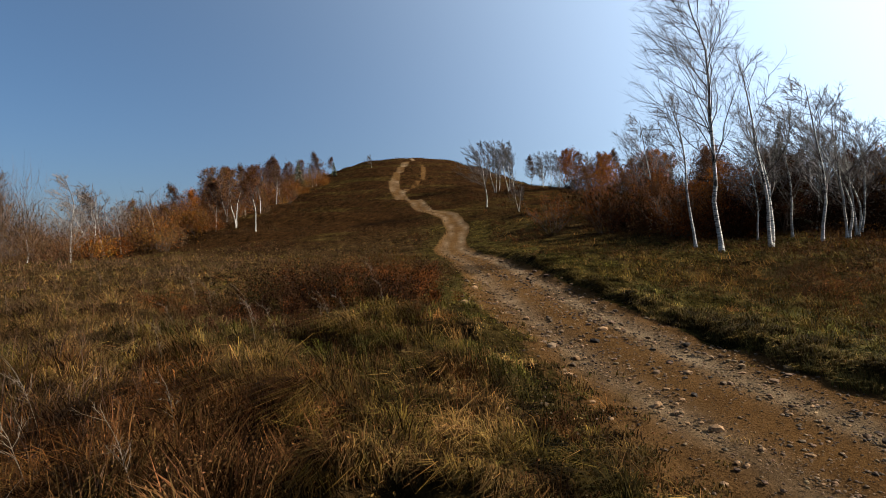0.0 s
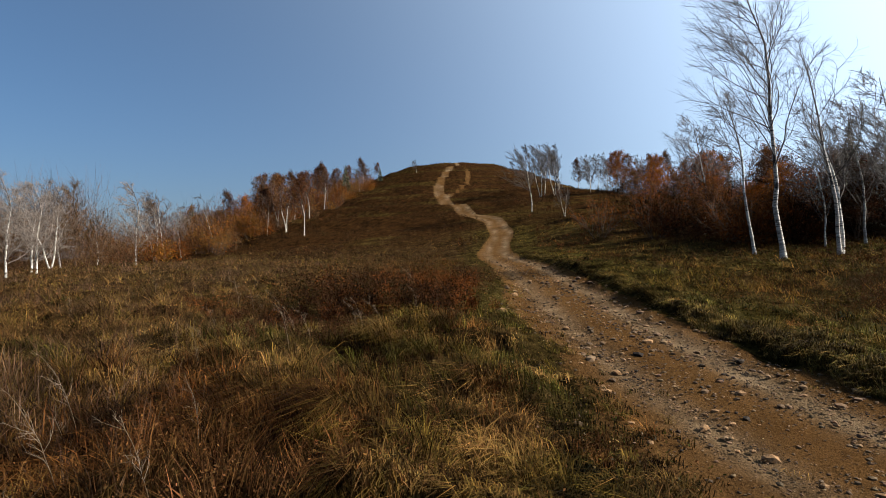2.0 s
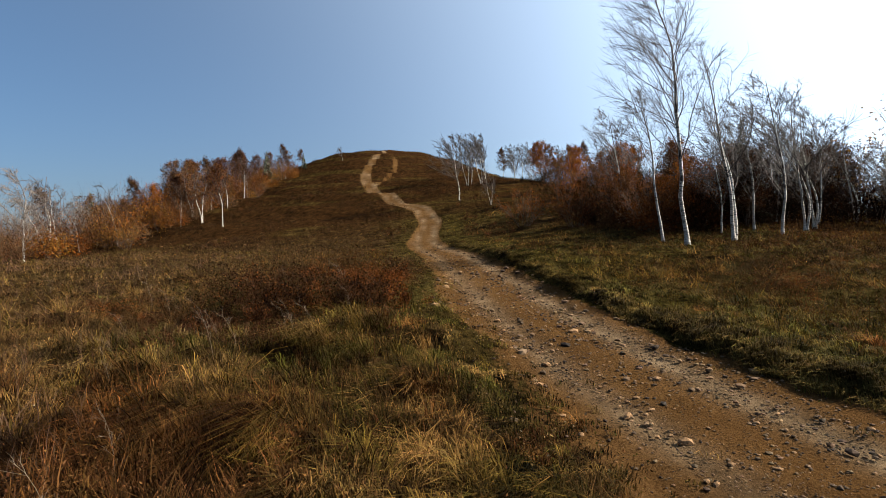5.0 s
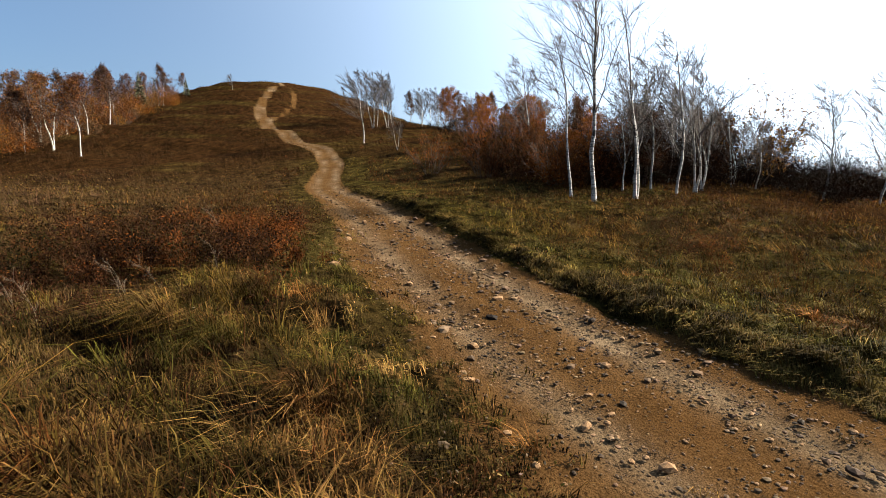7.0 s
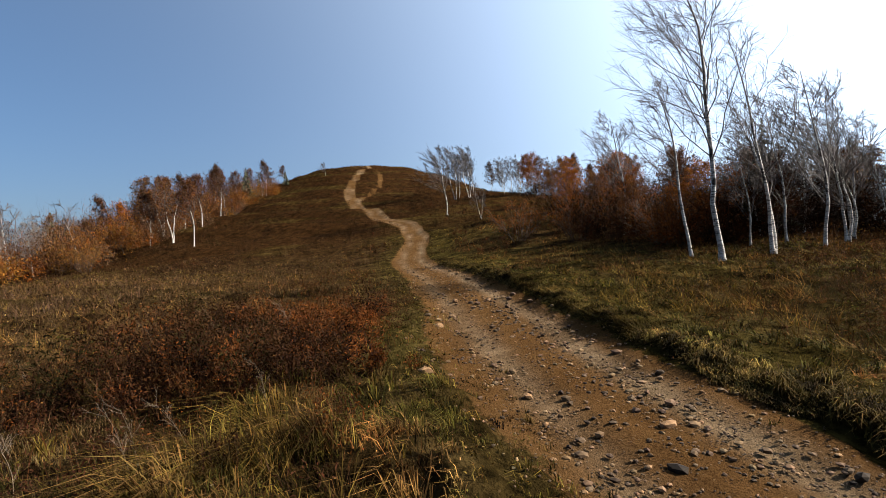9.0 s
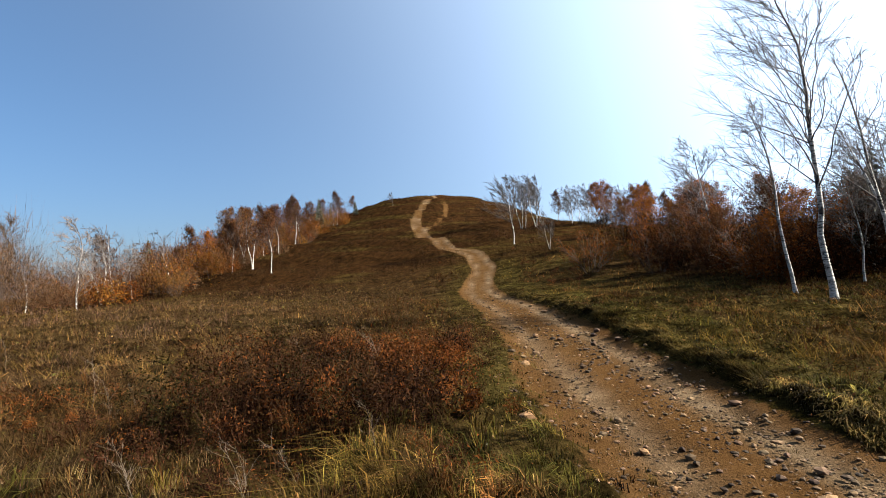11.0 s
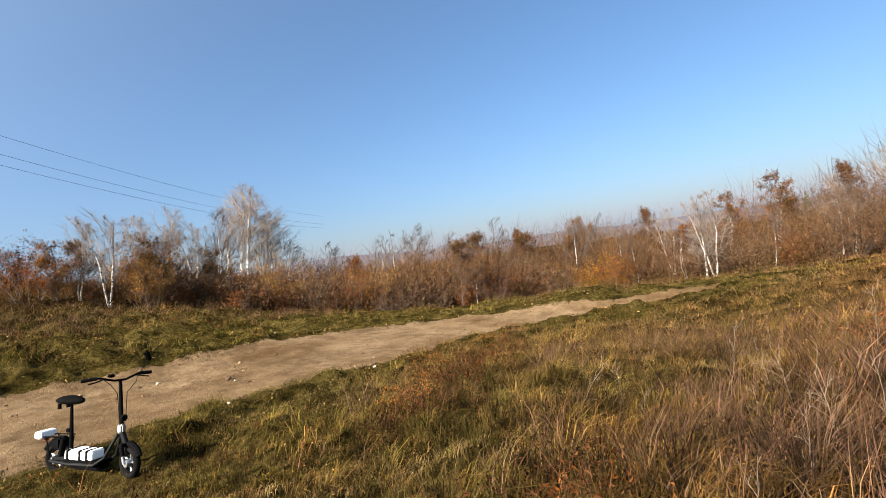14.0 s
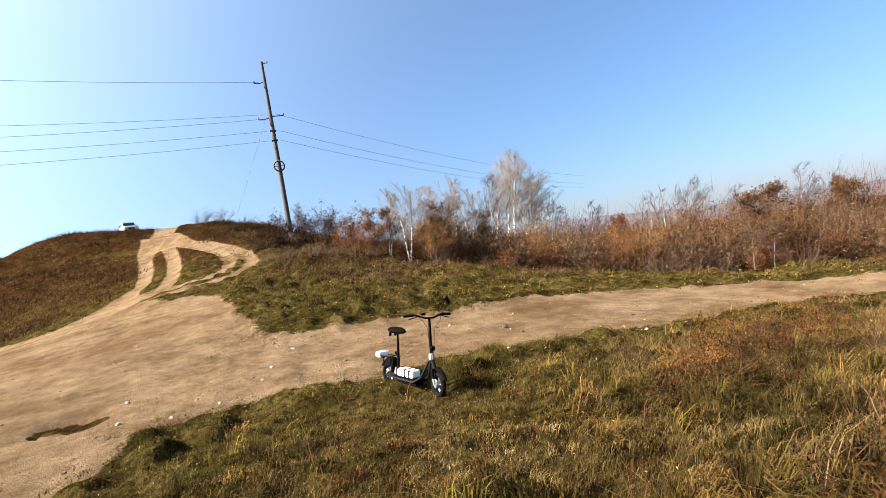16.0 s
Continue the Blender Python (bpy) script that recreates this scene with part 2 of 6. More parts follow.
GROUND = ground_material()
GRASS = tinted("grass_blades", through=0.12)
LEAF = tinted("dry_leaves", 0.85, 0.03, 0.3, ((0.085, 0.074, 0.060), (0.40, 0.360, 0.315)))
BARK = birch_bark()
# birch twigs twice: sunlight put into this colour, backlit shade into the next
LIT_TWIG = plain("sunlit_birch_twigs", (0.115, 0.094, 0.080), 0.8, spread=0.4, spec=0.1)
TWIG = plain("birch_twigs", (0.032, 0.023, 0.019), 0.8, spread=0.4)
GREY_BARK = plain("grey_brown_bark", (0.045, 0.029, 0.019), 0.9, spread=0.4, bump=0.4)
NEEDLE = plain("dark_needles", (0.030, 0.032, 0.010), 0.8, spread=0.4, scale=3)
STONE = plain("grey_stone", (0.17, 0.100, 0.050), 0.95, spread=0.45, scale=2, bump=0.5, spec=0.1)

# ---- the lie of the land ----
# rises and hollows of the meadow: x, y, spread, height
BUMPS = [ (0, 0, 7, 0.55),
         (-3, -5, 7, -0.43),
         (-12, 0, 9, 0.55),
         (-22, -3, 11, 0.54),
         (-32, -8, 16, -2.07),
         (-20, -18, 10, -0.24),
         (-6, -22, 9, 1.35),
         (0, -33, 10, 3.18),
         (8, -14, 9, 1.18),
         (12, -30, 14, -1.02),
         (4, -60, 20, 2.84),
         (11, 18, 9, 0.58),
         (25, 20, 16, 0.51),
         (20, 50, 18, 5.02),
         (0, 45, 14, -1.70),
         (-20, 25, 14, 1.49),
         (-30, 45, 18, 0.07),
         (-8, 10, 8, 0.28),
         (3, 10, 8, 0.12),
         (-10, -10, 7, 0.07),
         (30, 80, 15, 2.3),
         (23, -61, 6, 1.6),
         (-19, -6, 3.5, 0.55),
         (-12.5, -2.5, 3.5, -0.5) ]
BASE = -1.096
HILL_R = (0, 18, 30, 43, 60, 76, 91, 100, 112, 400)
HILL_Z = (24.6, 23.9, 21.6, 17.2, 11.8, 7.6, 3.9, 1.5, 0.0, 0.0)
# bare tracks: x, y, half width
NORTH_TRACK = [(5.2, -9, 3.2), (4.4, -3, 2.7), (3.3, 1, 1.75), (2.5, 5, 1.3), (2.2, 10, 1.25), (2.1, 16, 1.25), (2.0, 24, 1.25), (1.7, 32, 1.2), (1.3, 40, 1.3),
               (1.7, 45, 1.15), (2.5, 50, 1.1), (1.9, 57, 1.0), (-1.0, 63, 0.9), (-3.0, 70, 0.9), (-6.5, 82, 0.85), (-8.0, 95, 0.8), (-7.4, 108, 0.65), (-6.2, 122, 0.6)]
NORTH_LOOP = [(-5.0, 80, 0.5), (-3.4, 92, 0.55), (-2.0, 104, 0.55), (-3.6, 118, 0.5), (-6.0, 126, 0.5)]
WEST_ROAD = [(5.5, -9, 3.0), (1.0, -8.4, 2.6), (-4.8, -8.4, 2.1), (-8, -8.5, 2.4), (-11, -8.7, 2.3), (-13.2, -7.6, 1.6), (-14.6, -6.1, 1.05), (-15.6, -4.6, 0.7), (-16.6, -3.2, 0.5), (-17.6, -2.0, 0.42), (-19.5, -0.4, 0.38), (-24, 3, 0.4)]
SOUTH_TRACK = [(4.5, -10, 4.5), (5.5, -16, 4.0), (7.2, -22, 1.9), (7.0, -26, 0.8), (6.6, -28.5, 0.42), (7.2, -32.4, 0.42), (8.6, -39, 0.45), (10.2, -47.4, 0.8), (11, -60, 1.2), (11, -76, 1.2)]
EAST_SPUR = [(5.0, -12, 4.2), (10.5, -19, 3.6), (17, -24, 3.0), (26, -27, 2.6)]
SOUTH_RUT = [(5.4, -24, 0.8), (4.8, -25.7, 0.45), (5.0, -29, 0.4), (5.9, -34.6, 0.42), (7.9, -44.2, 0.5), (9.6, -52, 0.8)]
SOUTH_LOOP = [(4.6, -22.7, 0.4), (2.7, -22.3, 0.35), (1.5, -22.3, 0.35), (0.8, -23.6, 0.4), (0.5, -25.3, 0.4), (1.0, -28, 0.4), (2.3, -32.6, 0.42), (5.4, -42.9, 0.5), (8.9, -51.5, 0.5)]
INNER_LOOP = [(5.2, -24.2, 0.5), (3.6, -23.6, 0.3), (2.5, -23.8, 0.3), (1.75, -24.9, 0.33), (1.7, -27, 0.36), (2.6, -31, 0.4), (4.5, -37.1, 0.42), (8.7, -49.9, 0.5)]
TRACKS = [NORTH_TRACK, NORTH_LOOP, WEST_ROAD, SOUTH_TRACK, EAST_SPUR, SOUTH_RUT, SOUTH_LOOP, INNER_LOOP]


def track_gap(x, y, track):
    """How far outside a track a place lies (negative: on it)."""
    best = np.full(np.shape(x), 1e6)
    for (ax, ay, aw), (bx, by, bw) in zip(track, track[1:]):
        dx, dy = bx - ax, by - ay
        s = np.clip(((x - ax) * dx + (y - ay) * dy) / (dx * dx + dy * dy), 0, 1)
        best = np.minimum(best, np.hypot(x - ax - s * dx, y - ay - s * dy) - (aw + s * (bw - aw)))
    return best


# hollows: x, y, radius, depth
PITS = [(-2.0, 7.5, 0.55, 0.45), (-1.25, 2.95, 0.28, 0.25), (2.9, -6.9, 0.45, 0.22), (-3.6, 1.2, 0.3, 0.22), (-3.4, 6.2, 0.35, 0.28), (-1.7, 5.85, 0.22, 0.3), (-0.3, 5.05, 0.16, 0.18), (-0.6, 4.2, 0.18, 0.2), (-2.9, 10.5, 0.5, 0.3)]


def pits(x, y):
    return sum(d * np.exp(-((x - a) ** 2 + (y - b) ** 2) / (r * r)) for a, b, r, d in PITS)


def bare(x, y):
    """1 on the bare tracks, 0 on the meadow."""
    gap = np.min([track_gap(x, y, t) for t in TRACKS], axis=0)
    gap = gap + 0.7 * (fractal(x, y, 1.3, 3, 4) - 0.5) * smooth(40, 20, np.hypot(x, y)) * (1 - 0.7 * smooth(-20, -23, y))
    gap = gap + 6 * np.exp(-((x - 2.9) / 0.5) ** 2 - ((y + 6.9) / 0.3) ** 2)
    west_side = smooth(0.3, -0.3, x - np.interp(y, [p[1] for p in NORTH_TRACK], [p[0] for p in NORTH_TRACK])) * smooth(-3, 1, y) + smooth(-3, -6, y) * smooth(-23, -19, y)
    slope = smooth(-19, -23, y)
    far_off = 0.55 * smooth(50, 80, np.hypot(x, y)) * smooth(0, 30, y)
    return smooth(0.30 + 0.65 * west_side + 0.15 * slope + far_off, -0.40 - 0.05 * slope - far_off, gap)


def land(x, y):
    """The smooth height of the ground."""
    x, y = np.asarray(x, float), np.asarray(y, float)
    r = np.sqrt((1.35 * (x + 7)) ** 2 + (y - 150) ** 2)
    z = BASE + sum(np.interp(r + o, HILL_R, HILL_Z) for o in (-6, -3, 0, 3, 6)) / 5
    z = z + 7.6 * smooth(-20, -66, y + 0.12 * x) * smooth(-16, 6, x)
    for a, b, s, h in BUMPS:
        z = z + h * np.exp(-((x - a) ** 2 + (y - b) ** 2) / (2 * s * s))
    # the valley to the west and the far country
    west = np.clip((-x - 0.15 * y) / np.maximum(np.hypot(x, y), 1), 0, 1)
    d = np.hypot(x, y)
    z = z - west * (38 * smooth(45, 480, d) + 50 * smooth(450, 900, d)) - (1 - west) * (16 * smooth(140, 700, d) + 40 * smooth(600, 1500, d))
    return z


def relief(x, y, b):
    d = np.hypot(x, y)
    near = 1 - smooth(40, 120, d)
    z = land(x, y)
    z = z + (1 - b) * near * (0.26 * (fractal(x, y, 0.9, 21) - 0.5) + 0.24 * (fractal(x, y, 4.5, 5) - 0.5))
    z = z + (1 - b) * smooth(45, 20, d) * (0.17 - 0.10 * smooth(2.2, 3.2, x) * smooth(-3, 1, y)) * (tussock(x, y) - 0.3) * (1 - 0.6 * np.exp(-((x + 2.2) / 2.6) ** 2 - ((y + 2.8) / 2.6) ** 2))
    slope = smooth(45, 70, np.abs(y - 8) + 0.3 * np.abs(x)) * (1 - smooth(180, 220, d))
    z = z + slope * 0.55 * np.sin(2.6 * z + 5 * fractal(x, y, 16, 51))          # sheep-worn ledges
    z = z + (1 - near) * 0.9 * (fractal(x, y, 9, 31) - 0.5) * smooth(40, 90, d)
    ruts = 0.07 * (fractal(x * 1.6, y * 0.5, 0.8, 41) - 0.5) + 0.045 * (fractal(x, y, 0.22, 43) - 0.5)
    # the turf stands as a low bank along the east side of the track
    mid_x = np.interp(y, [p[1] for p in NORTH_TRACK], [p[0] for p in NORTH_TRACK])
    east = track_gap(x, y, NORTH_TRACK)
    lip = 0.11 * smooth(0.04, 0.22, east) * smooth(3.6, 0.8, east) * smooth(0, 0.5, x - mid_x) * smooth(-3, 1, y) * smooth(34, 20, y)
    return z + b * (ruts * near - 0.13) - pits(x, y) + lip * (0.85 + 0.3 * fractal(x, y, 0.7, 221))


def tussock(x, y):
    """Humps of grass a forearm wide."""
    return smooth(0.42, 0.72, fractal(x, y, 0.50, 301, 2))


def ground_z(x, y):
    x, y = np.asarray(x, float), np.asarray(y, float)
    return relief(x, y, bare(x, y))


def build_ground():
    rad = np.concatenate([[0.001, 0.12, 0.25, 0.37], np.geomspace(0.5, 20, 195), np.geomspace(20.3, 58, 98), np.geomspace(59, 190, 85), np.geomspace(200, 4200, 20)])
    az = np.radians(np.concatenate([np.arange(-62, 156, 0.64), np.arange(156, 190, 0.3), np.arange(190, 206, 0.64), np.arange(206, 297, 2.5)]))      # anticlockwise from north
    R, A = np.meshgrid(rad, az, indexing="ij")
    x, y = R * np.sin(-A) * 1.0, 1.5 + R * np.cos(A)
    b = bare(x, y)
    z = relief(x, y, b)
    heath = smooth(44, 60, y + 0.25 * np.abs(x)) + smooth(-26, -34, y - 0.1 * x) * smooth(-4, 3, x)
    heath = np.clip(heath + smooth(14, 20, x) * smooth(0, 10, y), 0, 1)
    verge = np.min([track_gap(x, y, t) for t in TRACKS], axis=0)
    lawn = smooth(-17, -15, y) * smooth(-8, -9, y) * smooth(-24, -18, x)
    green = np.clip(-2.0 * np.exp(-((x - 2.9) / 0.7) ** 2 - ((y + 6.9) / 0.5) ** 2) + 0.8 * lawn + 0.75 * smooth(3.0, 0.8, y) * smooth(-22, -20, y) + (1 - smooth(0.6, 3.0, verge)) * 0.8 + smooth(3.2, 4.5, x) * (1 - smooth(9, 14, x)) * 0.7 + 1.3 * (fractal(x, y, 3.5, 61) - 0.55), 0, 1)
    mid_x = np.interp(y, [p[1] for p in NORTH_TRACK], [p[0] for p in NORTH_TRACK])
    off, wob = x - mid_x, 0.25 * (fractal(x, y, 3.0, 181) - 0.5)
    wheel = np.maximum(np.exp(-((off - 0.62 + wob) / 0.26) ** 2), 0.7 * np.exp(-((off + 0.75 + wob) / 0.24) ** 2))
    rut = wheel * smooth(-3, 1, y) * (0.6 + 0.8 * fractal(x, y, 1.2, 191)) + smooth(3, -4, y) * (0.55 + 0.7 * fractal(x, y, 2.0, 195))
    tint = np.stack([b, heath, green, np.clip(rut, 0, 1)], -1).reshape(-1, 4)
    z = z - 0.035 * b * np.clip(wheel, 0, 1) * smooth(-3, 1, y)
    verts = np.stack([x, y, z], -1).reshape(-1, 3)
    m, n = R.shape
    i, j = np.meshgrid(np.arange(m - 1), np.arange(n), indexing="ij")
    k = (j + 1) % n
    quads = np.stack([i * n + j, (i + 1) * n + j, (i + 1) * n + k, i * n + k], -1).reshape(-1, 4)
    bare_face = tint[quads, 0].mean(1) > 0.55
    # each sheet keeps the corners that it uses
    for name, pick, label in (("ground", ~bare_face, "autumn meadow of dry brown and green grass"), ("dirt_track", bare_face, "bare stony clay track worn into the meadow")):
        q = quads[pick]
        used, inv = np.unique(q, return_inverse=True)
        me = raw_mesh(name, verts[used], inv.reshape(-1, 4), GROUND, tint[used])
        tagged(new(name, me), label, "ground" if name == "ground" else "track", kind="structure")


build_ground()

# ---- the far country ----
# distance haze is put into the ridge's blue-grey base colour
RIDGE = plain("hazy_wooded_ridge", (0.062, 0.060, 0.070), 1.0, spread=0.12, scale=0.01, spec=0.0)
WOODS = plain("far_autumn_woods", (0.046, 0.037, 0.036), 1.0, spread=0.3, scale=0.02, spec=0.0)


def ridge(name, dist, lift, wobble, turn0, turn1, mat, label, seed, jag):
    """A long wooded ridge: a wedge with an uneven crest, seen across the valley."""
    n = 420
    turn = np.radians(np.linspace(turn0, turn1, n))
    crest = np.interp(np.degrees(turn), *lift)
    h = 1.6 + dist * np.tan(np.radians(crest)) + wobble * (fractal(np.degrees(turn), 0 * turn, 9, seed) - 0.5) + jag * (fractal(np.degrees(turn), 0 * turn, 0.6, seed + 5) - 0.5)
    rows = []
    for d, z in ((dist * 0.80, h * 0 - 95), (dist * 0.93, h - 0.35 * (h + 95)), (dist, h), (dist * 1.2, h - 40)):
        rows.append(np.stack([-d * np.sin(turn), d * np.cos(turn), z], -1))
    V = np.concatenate(rows)
    q = [(r * n + i, (r + 1) * n + i, (r + 1) * n + i + 1, r * n + i + 1) for r in range(3) for i in range(n - 1)]
    tagged(new(name, raw_mesh(name, V, q, mat)), label, "hills", kind="structure")


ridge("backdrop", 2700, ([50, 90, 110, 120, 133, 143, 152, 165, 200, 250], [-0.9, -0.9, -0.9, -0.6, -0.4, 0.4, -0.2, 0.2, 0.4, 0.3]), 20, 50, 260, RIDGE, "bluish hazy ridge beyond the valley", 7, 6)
ridge("backdrop", 900, ([50, 90, 105, 120, 140, 165, 200, 250], [-1.9, -1.9, -2.2, -2.4, -1.9, -1.4, -1.0, -1.0]), 14, 50, 260, WOODS, "far brown autumn woods in the valley", 17, 7)
ridge("backdrop", 620, ([-140, -100, -60, -20], [-0.6, 0.2, 0.3, 0.0]), 6, -150, -15, WOODS, "far brown autumn woods beyond the meadow", 27, 5)

# ---- trees ----
WIND = Vector((-1.0, 0.12, 0.0)).normalized()


def tubes(runs, sides):
    """One mesh's arrays from many tapered runs of (points, radii)."""
    V, Fc, base = [], [], 0
    ang = np.linspace(0, 2 * np.pi, sides, endpoint=False)
    ring = np.stack([np.cos(ang), np.sin(ang)], 1)
    for pts, rad in runs:
        P = np.asarray(pts, float)
        d = np.gradient(P, axis=0)
        d /= np.linalg.norm(d, axis=1)[:, None] + 1e-9
        ref = np.where(np.abs(d[:, 2:3]) > 0.9, np.array([[1.0, 0, 0]]), np.array([[0, 0, 1.0]]))
        u = np.cross(d, ref)
        u /= np.linalg.norm(u, axis=1)[:, None] + 1e-9
        v = np.cross(d, u)
        V.append((P[:, None] + np.asarray(rad)[:, None, None] * (ring[None, :, :1] * u[:, None] + ring[None, :, 1:] * v[:, None])).reshape(-1, 3))
        k = len(P)
        for a in range(k - 1):
            for s in range(sides):
                t = (s + 1) % sides
                Fc.append((base + a * sides + s, base + a * sides + t, base + (a + 1) * sides + t, base + (a + 1) * sides + s))
        base += k * sides
    return np.vstack(V), np.array(Fc)


def run(rng, start, way, length, r0, r1, steps, bend, lift, wind):
    """A wandering run that bends up and with the wind."""
    p, d = Vector(start), Vector(way).normalized()
    pts, rad = [tuple(p)], [r0]
    for k in range(steps):
        d = (d + Vector((rng.gauss(0, bend), rng.gauss(0, bend), rng.gauss(0, bend) + lift)) + WIND * wind).normalized()
        p = p + d * (length / steps)
        pts.append(tuple(p))
        rad.append(r0 + (r1 - r0) * (k + 1) / steps)
    return pts, rad


def pick_on(pts, f):
    k = f * (len(pts) - 1)
    i = min(int(k), len(pts) - 2)
    a, b = Vector(pts[i]), Vector(pts[i + 1])
    return a.lerp(b, k - i), (b - a).normalized()


def side_way(rng, d, spread):
    side = Vector((rng.gauss(0, 1), rng.gauss(0, 1), rng.gauss(0, 0.5)))
    side = (side - d * side.dot(d)).normalized()
    return (d * math.cos(spread) + side * math.sin(spread)).normalized()


def birch(name, seed, height, stems=1, limbs=16, subs=5, twigs=5, wind=0.05, lean=0.0, twig_r=0.006, low=0.3, label="", white=True, group="birches", spread=1.0, sweep=0.16, curve=2.0, bias=0.25, lift=0.11, leaf=None, leaves=0, leaf_size=0.06, steps=1, twig=None):
    """A tree: trunk or trunks, and a crown of ascending limbs that end in fine sprays; bare, or with dry leaves on the sprays."""
    rng = random.Random(seed)
    tree = tagged(new(name), label, "tree", group)
    trunks, boughs, sprays = [], [], []
    for s in range(stems):
        h = height * (1 if s == 0 else rng.uniform(0.7, 0.95))
        ang = rng.uniform(0, 6.28)
        way = Vector((math.cos(ang) * 0.08 * (stems > 1) - lean * 0.5, math.sin(ang) * 0.08 * (stems > 1), 1))
        r0 = height * 0.0075 + 0.012
        pts, rad = run(rng, (0.12 * s * math.cos(ang), 0.12 * s * math.sin(ang), -0.15), way, h * 0.97, r0, 0.010, 15, 0.07, 0.06, wind * 0.4 + lean * 0.05)
        rad[0] *= 1.45
        trunks.append((pts, rad))
        for k in range(limbs // stems):
            f = low + (0.97 - low) * ((k + rng.random()) / (limbs // stems))
            at, d = pick_on(pts, f)
            length = h * (0.055 + 0.35 * (1 - f) ** 0.8 * rng.uniform(0.6, 1.15)) * spread
            way = side_way(rng, d, rng.uniform(0.5, 1.05)) + WIND * bias * (1.15 - f) * rng.uniform(0.3, 1.9)
            limb = run(rng, at, way, length * (1 + 0.5 * bias * (1 - f) * (way.x < 0)), max(0.007, 0.40 * rad[int(f * 15)]), twig_r, 7, 0.13, lift, wind)
            boughs.append(limb)
            for q in range(subs):
                at2, d2 = pick_on(limb[0], rng.uniform(0.15, 1.0))
                sub = run(rng, at2, side_way(rng, d2, rng.uniform(0.35, 0.8)), length * rng.uniform(0.28, 0.55), twig_r * 1.2, twig_r * 0.7, 3, 0.17, 0.05, wind * 1.6)
                sprays.append(sub)
                for w in range(twigs):
                    at3, d3 = pick_on(sub[0], rng.uniform(0.15, 1.0))
                    sprays.append(run(rng, at3, side_way(rng, d3, rng.uniform(0.3, 0.9)), length * rng.uniform(0.10, 0.24) + 0.12, twig_r * 0.7, twig_r * 0.3, steps, 0.2, -0.03, wind * 2.4))
    V0, F0 = tubes(trunks, 9)
    V1, F1 = tubes(boughs, 4)
    V2, F2 = tubes(sprays, 3)
    V1, F1 = np.vstack([V1, V2]), np.vstack([F1, F2 + len(V1)])
    tips = np.array([p for pts, rad in sprays for p in pts[1:]])
    # true height, and the top carried over by the wind
    k, top = height / V1[:, 2].max(), Vector(trunks[0][0][-1])
    for V in (V0, V1, tips):
        up = np.clip(V[:, 2:] / top.z, 0, 1.2) ** curve
        V[:, :2] += up * (np.array([[WIND.x, WIND.y]]) * sweep * height / k - np.array([[top.x, top.y]]))
        V *= k
    part("trunk", raw_mesh("trunk", V0, F0, BARK if white else GREY_BARK), None, tree)
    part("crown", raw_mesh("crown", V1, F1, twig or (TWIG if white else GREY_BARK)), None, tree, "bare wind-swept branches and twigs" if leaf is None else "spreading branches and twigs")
    if leaf is not None:
        # leaves hang on in uneven bunches
        g = np.random.default_rng(seed)
        bunch = lattice(np.floor(tips[:, 0] * 1.6), np.floor(tips[:, 1] * 1.6 + 7 * np.floor(tips[:, 2] * 1.6)), seed)
        keep = tips[g.random(len(tips)) < 0.25 + bunch]
        at = keep[g.integers(0, len(keep), leaves)] + g.normal(0, leaf_size * 1.2, (leaves, 3))
        part("foliage", leaf_mesh("foliage", at, leaf_size, leaf, seed, 1, 0.5), None, tree, "dry autumn leaves in uneven bunches")
    return tree


def leaf_mesh(name, at, size, tint, seed, per=2, spread=0.5):
    """Small folded leaves scattered about the given places."""
    g = np.random.default_rng(seed)
    at = np.repeat(at, per, axis=0) + g.normal(0, size * 0.8, (len(at) * per, 3))
    n = len(at)
    u = g.normal(size=(n, 3))
    u /= np.linalg.norm(u, axis=1)[:, None]
    v = np.cross(u, g.normal(size=(n, 3)))
    v /= np.linalg.norm(v, axis=1)[:, None] + 1e-9
    s = size * g.uniform(0.5, 1.3, (n, 1))
    V = np.stack([at - u * s, at + v * s * 0.8, at + u * s], 1).reshape(-1, 3)
    col = np.array(tint) * g.uniform(1 - spread, 1 + spread, (n, 1)) * g.uniform(0.85, 1.15, (n, 3))
    return raw_mesh(name, V, np.arange(3 * n).reshape(-1, 3), LEAF, np.repeat(col, 3, axis=0), True)


